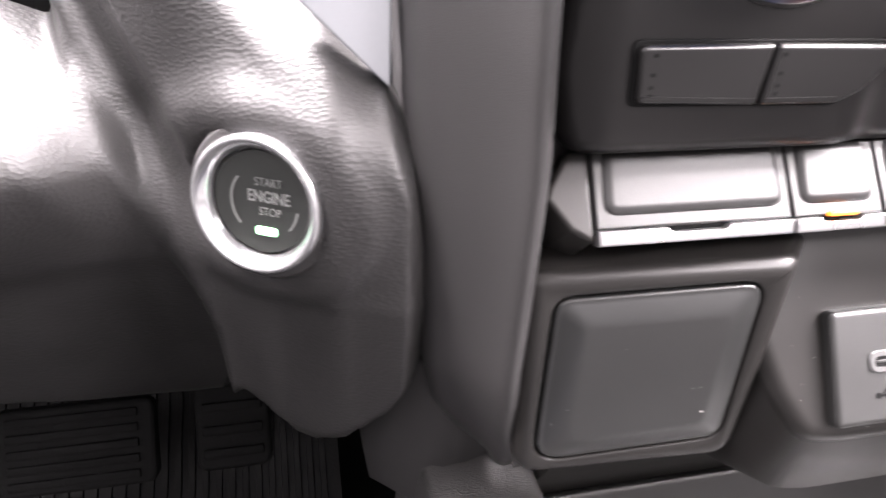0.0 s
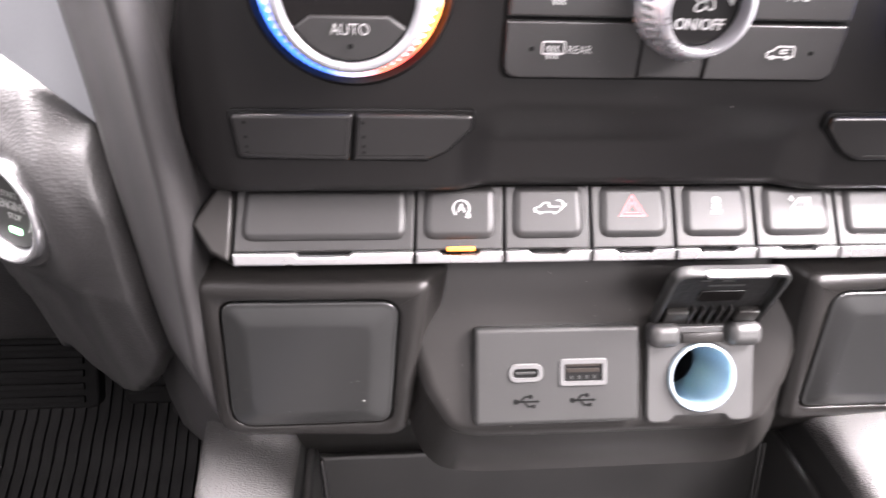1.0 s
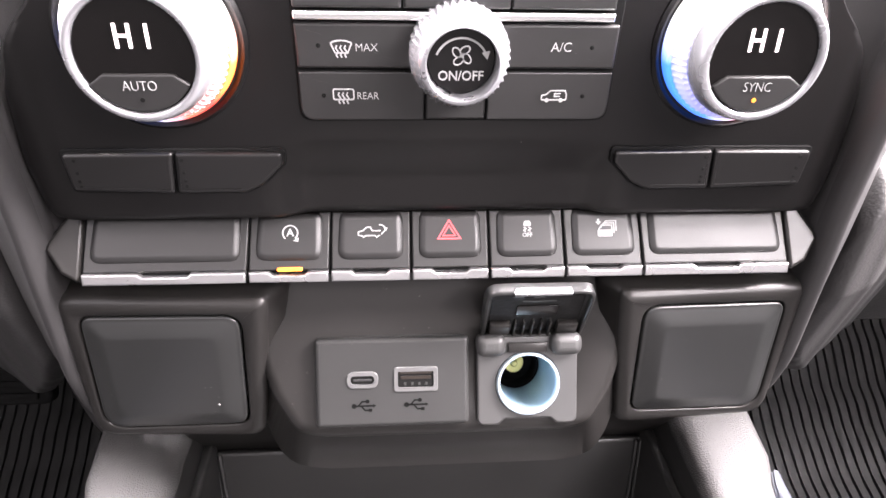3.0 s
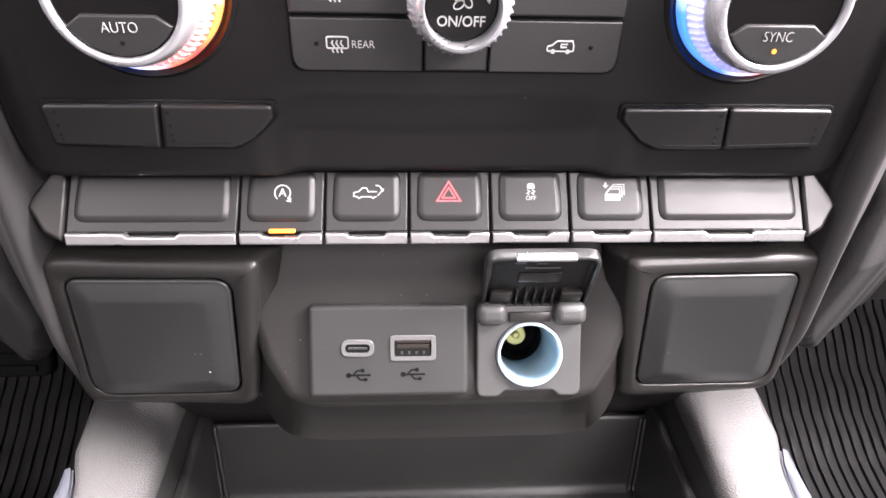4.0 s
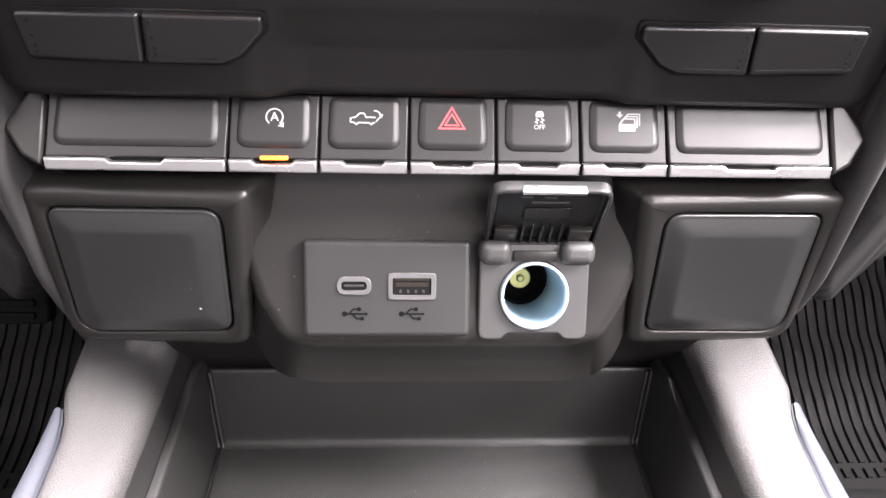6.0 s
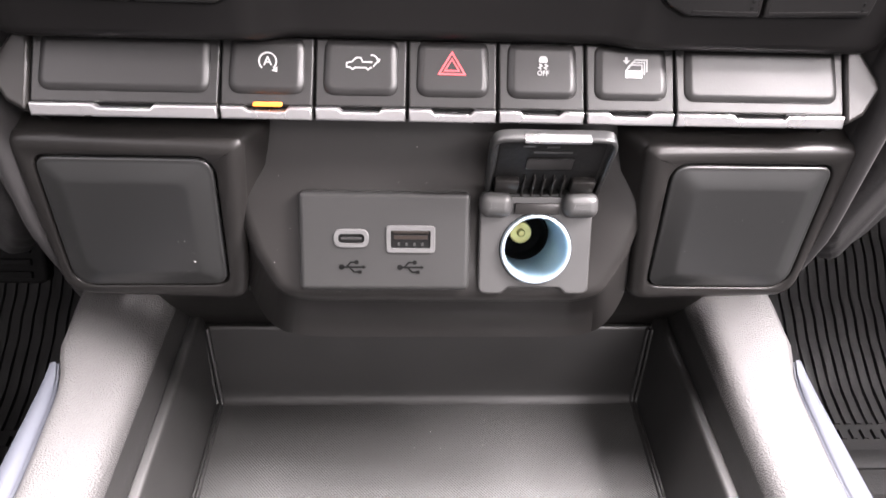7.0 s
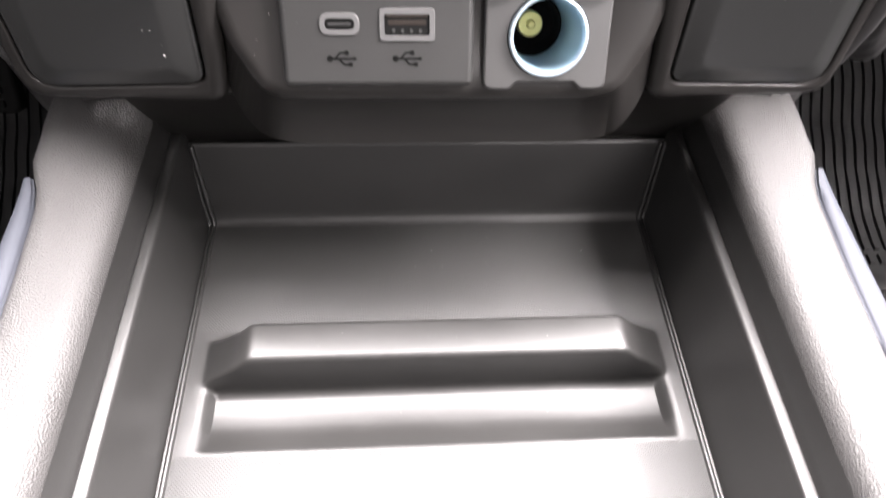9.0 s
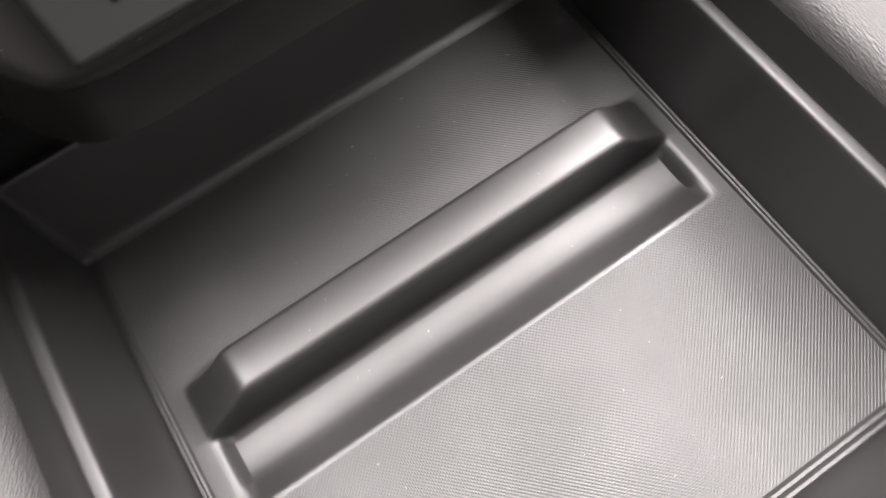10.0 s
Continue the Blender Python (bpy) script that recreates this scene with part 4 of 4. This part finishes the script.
for x in (-0.0075, -0.0040, -0.0005, 0.0030, 0.0065):
    part("rib", box(x - 0.0004, x + 0.0004, 0.0010, 0.0105, -0.003, -0.0002, 0.0002), M_FASCIA, lid, at=LID)
for x in (-0.0135, 0.0135):
    part("lug", box(x - 0.0042, x + 0.0042, 0.0030, 0.0095, -0.003, 0.0003, 0.0008), M_FASCIA, lid, at=LID)
part("moulded_panel", plate(rounded(rect(-0.0080, 0.0135, 0.0085, 0.0195), 0.001, 3), 0.0008, 0.0003, top=-0.0020), M_GLASS, lid, at=LID)
bm = bmesh.new()
for x0, x1, y in ((-0.0100, -0.0060, 0.0250), (-0.0020, 0.0022, 0.0248), (-0.0060, 0.0070, 0.0222)):
    stroke([(x0, y), (x1, y)], 0.0008, 0.0002, bm=bm)
part("moulded_bars", bm, M_SOCKET, lid, at=LID @ Matrix.Translation((0, 0, -0.0026)))

# ---- starter button ----
START = oriented((-0.2182, 0.0345, 0.5014), (0.87, -0.49, 0), (0.05, 0.085, 0.995)) @ Matrix.Scale(0.93, 4)
starter = thing("starter_button", START, "round black engine button in a satin silver ring", "push button")
part("ring", lathe([(0.0216, -0.008), (0.0216, 0.0010), (0.0211, 0.0021), (0.0202, 0.0025), (0.0195, 0.0022), (0.0179, 0.0004), (0.0170, -0.0012), (0.0167, -0.0050)], 96),
     M_SILVER, starter, "satin silver ring", at=START, sharp=60)
part("collar", lathe([(0.0262, -0.010), (0.0256, -0.0045), (0.0240, -0.0022), (0.0216, -0.0018)], 96, cap=False), M_LEATHER, starter, at=START)
part("cap", lathe([(0.0167, -0.009), (0.0165, -0.0036), (0.0160, -0.0029), (0.0125, -0.0031), (0.004, -0.0033)], 96, flat=True), M_CAP, starter, "black gloss cap", at=START)
CAP = START @ Matrix.Translation((0.0020, 0.0008, -0.0028))
bm = lettering("START", 0.0038, 0.0006, 0.0056, squeeze=0.82)
lettering("ENGINE", 0.0052, 0.0006, 0.0010, bm=bm, squeeze=0.78, bold=0.00005)
part("print", lettering("STOP", 0.0038, 0.0010, -0.0036, bm=bm, squeeze=0.82), M_FAINT, starter, at=CAP)
bm = stroke(arc(-0.0010, -0.0008, 0.0112, 140, 222, 16), 0.0005)
stroke(arc(-0.0010, -0.0008, 0.0112, 318, 352, 8), 0.0005, bm=bm)
part("arrow_arc", bm, M_FAINT, starter, at=CAP)
part("indicator", plate(rounded(rect(-0.0042, -0.0112, 0.0030, -0.0086), 0.0008, 2), 0.0008, 0.0002, top=0.0002), M_GREEN, starter, "pale green lit bar", at=CAP)

# ---- centre console ----
console = thing("centre_console", (0, -0.07, 0.0), "dark grey floor console with an open storage tray and broad arms", "console")
FLOOR_Z = 0.313


def flat_rows(x0, x1, nx, ys, zf):
    return [[(x0 + (x1 - x0) * i / nx, y, zf(x0 + (x1 - x0) * i / nx, y)) for i in range(nx + 1)] for y in ys]


part("tray_floor", grid_skin(flat_rows(-0.1108, 0.1095, 4, (0.0250, -0.036), lambda x, y: FLOOR_Z), (0, 0, -0.004)), M_FLOOR, console,
     "black tray floor with a fine woven texture")
part("tray_floor", grid_skin(flat_rows(-0.1108, 0.1095, 4, (-0.094, -0.1838), lambda x, y: FLOOR_Z), (0, 0, -0.004)), M_FLOOR, console,
     "black tray floor with a fine woven texture")


def divider():
    line = [(-0.036, 0.0, 0), (-0.0402, 0.0, 0), (-0.0408, 0.0008, 0), (-0.0432, 0.0182, 0), (-0.0437, 0.0196, 0), (-0.0446, 0.0204, 0), (-0.0458, 0.0208, 0),
            (-0.0585, 0.0206, 0), (-0.0600, 0.0204, 0), (-0.0609, 0.0198, 0), (-0.0615, 0.0188, 0), (-0.0618, 0.0174, 0), (-0.0634, 0.0010, 0), (-0.0636, 0.0, -0.0010),
            (-0.0640, 0.0, -0.0042), (-0.0652, 0.0, -0.0061), (-0.0680, 0.0, -0.0068), (-0.0740, 0.0, -0.0069), (-0.0790, 0.0, -0.0067), (-0.0825, 0.0, -0.0058),
            (-0.0850, 0.0, -0.0045), (-0.0908, 0.0, -0.0010), (-0.0918, 0.0, -0.0003), (-0.0928, 0.0, 0.0), (-0.094, 0.0, 0.0)]
    xs = [0.0, 0.03, 0.06, 0.074, 0.0765, 0.079, 0.082, 0.087, 0.092, 0.097, 0.0985, 0.100, 0.1015, 0.103, 0.1045, 0.1095]
    xs = [-0.1108] + [-x for x in xs[-2:0:-1]] + xs
    rows = []
    for y, up, down in line:
        row = []
        for x in xs:
            a = abs(x)
            h = max(0.0, min(1.0, (0.1035 - a) / 0.0255))
            h = h if a > 0.082 else h + (1 - h) * (0.5 if a > 0.079 else 0.85 if a > 0.0765 else 1.0)
            g = max(0.0, min(1.0, (0.1020 - a) / 0.0035))
            row.append((x, y, FLOOR_Z + up * h + down * g))
        rows.append(row)
    return grid_skin(rows, (0, 0, -0.016))


part("divider", divider(), M_TRAY, console, "raised black rib with sloped ends and a groove before it", sharp=50)


def tray_wall(s):
    """Side of the tray: bead along the floor, wall, ridge, flank and the arm's inner roll."""
    rows = []
    for i in range(31):
        y = 0.0465 - 0.2395 * i / 30
        line = [(0.1092, 0.3130), (0.1098, 0.3142), (0.1106, 0.3143), (0.1110, 0.3134), (0.1114, 0.3142), (0.1122, 0.3143), (0.1128, 0.3136), (0.1136, 0.3170),
                (0.1178, 0.3575), (0.1181, 0.3596), (0.1187, 0.3606), (0.1196, 0.3609), (0.1222, 0.3612), (0.1229, 0.3606), (0.1232, 0.3614), (0.1234, 0.3660), (0.1236, 0.3740), (0.1237, 0.3772)]
        wide = 0.0013 if s < 0 else 0.0
        rows.append([(s * (x + wide * max(0.0, min(1.0, (0.356 - z) / 0.042))), y, z) for x, z in line])
    return grid_skin(rows, (s * 0.002, 0, -0.003))


for s in (-1, 1):
    part("tray_side", tray_wall(s), M_TRAY, console, sharp=42)


def back_wall():
    ys = [(0.0245, 0.3130), (0.0270, 0.3138), (0.0288, 0.3160), (0.0300, 0.3200), (0.0436, 0.3512), (0.0443, 0.3528), (0.0453, 0.3533)]
    return grid_skin([[(-0.130 + 0.26 * i / 6, y, z) for i in range(7)] for y, z in ys], (0, 0.004, -0.002))


part("tray_back", back_wall(), M_TRAY, console, sharp=60)
for s in (-1, 1):
    bm = bmesh.new()
    for off in (0.1098 + 0.0012 * (s < 0), 0.1122 + 0.0012 * (s < 0)):
        rows = []
        for y, z in ((0.0252, 0.3125), (0.0274, 0.3142), (0.0286, 0.3164), (0.0300, 0.3205), (0.0434, 0.3506), (0.0442, 0.3524)):
            rows.append([(s * (off + 0.0006 + (z - 0.313) * 0.115 + 0.0013 * math.cos(math.pi * q / 6)), y + 0.0002 - 0.0021 * math.sin(math.pi * q / 6), z + 0.0006 * math.sin(math.pi * q / 6)) for q in range(7)])
        grid_skin(rows, (0, 0.002, 0), bm)
    part("corner_bead", bm, M_TRAY, console, sharp=60)
front_lip = [(-0.1830, 0.3130), (-0.1841, 0.3143), (-0.1852, 0.3144), (-0.1859, 0.3132), (-0.1867, 0.3143), (-0.1878, 0.3144), (-0.1885, 0.3138), (-0.1898, 0.3200),
             (-0.1923, 0.3560), (-0.1943, 0.3700)]
part("tray_front", grid_skin([[(-0.1105 + 0.2205 * i / 6, y, z) for i in range(7)] for y, z in front_lip], (0, -0.003, -0.002)), M_TRAY, console, sharp=42)

for s in (-1, 1):
    wide = 0.0012 * (s < 0)
    rows = []
    for v in range(9):
        t = v / 8
        rows.append([(s * (0.1126 + wide - 0.0108 * t + 0.72 * d), -0.1760 - 0.0112 * t - 0.70 * d, z) for d, z in
                     ((0.0, 0.3128), (0.0007, 0.3142), (0.0014, 0.3143), (0.0018, 0.3134), (0.0022, 0.3142), (0.0030, 0.3143), (0.0034, 0.3138), (0.0042, 0.3200), (0.0075, 0.3600))])
    part("corner_bead", grid_skin(rows, (s * 0.002, -0.002, -0.002)), M_TRAY, console, sharp=42)

ARM_EDGE = [(-0.32, 0.149), (-0.12, 0.1510), (-0.06, 0.1535), (-0.022, 0.1560), (-0.009, 0.1590), (0.0035, 0.1648), (0.038, 0.1680), (0.10, 0.172)]


def arm(s):
    rows = []
    for i in range(91):
        y = 0.075 - 0.695 * i / 90
        e = curve_value(y, ARM_EDGE)
        line = [(0.12375, 0.3768), (0.1241, 0.3794), (0.1249, 0.3816), (0.1262, 0.3836), (0.1280, 0.3850), (0.1303, 0.3860), (0.1332, 0.3865), (0.1365, 0.3866), (e - 0.010, 0.3866), (e - 0.004, 0.3855), (e - 0.001, 0.3828),
                (e, 0.3780), (e + 0.0015, 0.3600), (e + 0.004, 0.30), (e + 0.006, 0.03)]
        rows.append([(s * x, y, z) for x, z in line])
    return grid_skin(rows, (0, 0, -0.003))


def side_trim(s):
    """Satin strip along the arm's outer edge, which begins in a rounded end."""
    rows = []
    for i in range(81):
        y = -0.002 - 0.61 * i / 80
        e = curve_value(y, ARM_EDGE)
        o = 0.1672 - 0.006 * min(1.0, max(0.0, (-y) / 0.30))
        o = max(o, e + 0.0012)
        w = o - e
        line = [(e + 0.0011, 0.3740), (e + 0.0012, 0.3802), (e + w * 0.2, 0.3816), (e + w * 0.5, 0.3817), (e + w * 0.8, 0.3806), (o - 0.0002, 0.3780), (o + 0.001, 0.366), (o + 0.002, 0.33), (o + 0.003, 0.03)]
        rows.append([(s * x, y, z) for x, z in line])
    return grid_skin(rows, (-s * 0.001, 0, -0.001))


for s in (-1, 1):
    part("arm", arm(s), M_CONSOLE, console, "grained dark grey console arm", sharp=60)
    part("side_trim", side_trim(s), M_LAVENDER, console, "satin silver-grey side strip", sharp=60)
part("console_rear", box(-0.1235, 0.1235, -0.62, -0.193, 0.03, 0.378, 0.012, seg=4), M_CONSOLE, console)
part("console_base", box(-0.124, 0.124, -0.186, 0.06, 0.0, 0.300, 0.003), M_DARK, console)

# ---- footwells ----
MAT_LINE = [(-0.25, 0.052), (0.17, 0.052), (0.19, 0.054), (0.22, 0.060), (0.26, 0.078), (0.30, 0.102), (0.36, 0.145), (0.42, 0.20), (0.50, 0.29)]


def mat_height(y):
    return curve_value(y, MAT_LINE)


def floor_mat(s, label):
    mat = thing("floor_mat", (s * 0.45, 0.1, 0.03), label, "floor mat", "floor mats")
    xs = (0.19, 0.75)
    ys = [-0.25 + 0.75 * i / 40 for i in range(41)]
    bm = grid_skin([[(s * x, y, mat_height(y)) for x in xs] for y in ys], (0, 0, -0.05))
    part("base", bm, M_RUBBER, mat)
    w = 0.0032
    rows = []
    for i in range(31):
        y = 0.185 + 0.31 * i / 30
        z = mat_height(y)
        rows.append([(-w, y, z - 0.001), (-w * 0.75, y - 0.001, z + 0.0032), (w * 0.75, y - 0.001, z + 0.0032), (w, y, z - 0.001)])
    me = finish(grid_skin(rows, (0, 0, -0.001)), M_RUBBER, "rib")
    short = bmesh.new()
    rows = []
    for y in (0.168, 0.178):
        z = mat_height(y)
        rows.append([(-w, y, z - 0.001), (-w * 0.6, y, z + 0.0032), (w * 0.6, y, z + 0.0032), (w, y, z - 0.001)])
    stud = finish(grid_skin(rows, (0, 0, -0.001), short), M_RUBBER, "stud")
    for i in range(46):
        x = 0.205 + 0.0115 * i
        for name, mesh in (("rib", me), ("stud", stud)):
            ob = new(name, mesh)
            ob.location = (s * x, 0, 0)
            ob.parent = mat
            ob.matrix_parent_inverse = world_of(mat).inverted()
    part("cross_bar", box(*sorted((s * 0.20, s * 0.74)), 0.135, 0.155, 0.05, 0.0555, 0.001), M_RUBBER, mat)
    part("cross_bar", box(*sorted((s * 0.20, s * 0.74)), 0.095, 0.108, 0.05, 0.0555, 0.001), M_RUBBER, mat)
    return mat


floor_mat(-1, "black ribbed rubber mat in the driver's footwell")
floor_mat(1, "black ribbed rubber mat in the passenger's footwell")


def pedal(x, y, z, w, h, label):
    p = thing("pedal", (x, y, z), label, "pedal", "pedals")
    at = oriented((x, y, z), (1, 0, 0), (0, 0.55, 1))
    part("pad", plate(rounded(rect(-w / 2, -h / 2, w / 2, h / 2), 0.008, 4), 0.012, 0.003, 3), M_PEDAL, p, at=at)
    for i in range(5):
        v = -h * 0.36 + h * 0.18 * i
        part("tread", box(-w * 0.4, w * 0.4, v - 0.003, v + 0.003, -0.001, 0.003, 0.001), M_PEDAL, p, at=at)
    part("lever", box(-0.008, 0.008, 0.0, 0.25, -0.04, -0.012, 0.003), M_DARK, p, at=at)


pedal(-0.372, 0.24, 0.235, 0.105, 0.060, "wide black rubber brake pedal")
pedal(-0.262, 0.22, 0.275, 0.048, 0.085, "narrow black rubber accelerator pedal")

# ---- dust ----
M_DUST = node_material("pale_dust", (0.32, 0.31, 0.30), 0.9, stain=0.2)


def sprinkle(bm, at, x0, y0, x1, y1, count, lift, big=0.00022):
    for _ in range(count):
        x, y, r = random.uniform(x0, x1), random.uniform(y0, y1), random.uniform(0.3, 1.0) ** 2 * big
        a, k = random.uniform(0, 3.1), random.uniform(0.5, 1.0)
        ring = [(x + r * math.cos(a + q * math.pi / 2.5), y + r * k * math.sin(a + q * math.pi / 2.5)) for q in range(5)]
        top = [bm.verts.new(at @ Vector((u, v, lift + 0.00008))) for u, v in inset(ring, r * 0.25)]
        ring_faces(bm, [bm.verts.new(at @ Vector((u, v, lift - 0.00005))) for u, v in ring], top)
        bm.faces.new(top)


random.seed(11)
bm = bmesh.new()
LEFT, RIGHT = cover_pose(-1), cover_pose(1)
sprinkle(bm, LEFT, 0.0185, -0.0135, 0.0192, -0.0128, 3, 0.0027, 0.0005)
sprinkle(bm, LEFT, 0.014, -0.018, 0.024, -0.004, 5, 0.0027, 0.00016)
sprinkle(bm, LEFT, -0.028, -0.022, 0.020, 0.017, 7, 0.0027, 0.00012)
sprinkle(bm, RIGHT, -0.0225, 0.010, -0.0185, 0.018, 10, 0.0020, 0.00022)
sprinkle(bm, RIGHT, -0.025, -0.02, 0.020, 0.016, 10, 0.0027, 0.00012)
LEVEL = Matrix.Translation((0, 0, FLOOR_Z))
sprinkle(bm, LEVEL, -0.10, -0.03, 0.10, 0.015, 24, 0.0001, 0.00030)
sprinkle(bm, LEVEL, -0.10, -0.17, 0.10, -0.096, 24, 0.0001, 0.00026)
sprinkle(bm, LEVEL, -0.07, -0.058, 0.07, -0.048, 10, 0.0207, 0.00026)
sprinkle(bm, LEVEL, -0.09, -0.080, 0.09, -0.072, 8, -0.0067, 0.00030)
CENTRE = FACE_D @ Matrix.Translation((0, 0, -0.0022))
sprinkle(bm, CENTRE, -0.062, 0.002, 0.012, 0.020, 16, 0.0001, 0.00016)
sprinkle(bm, CENTRE, -0.064, -0.030, -0.053, 0.0, 8, 0.0001, 0.00018)
sprinkle(bm, CENTRE, -0.045, -0.0375, 0.045, -0.0365, 9, 0.0001, 0.00018)
sprinkle(bm, FACE_A, -0.04, 0.545, 0.05, 0.5575, 4, 0.0001, 0.00016)
sprinkle(bm, FACE_D, -0.050, -0.034, 0.007, -0.002, 6, 0.0019, 0.00012)
dust = part("dust_specks", bm, M_DUST)
tagged(dust, "pale specks of dust lying on the black plastic", "dust", kind="stuff")
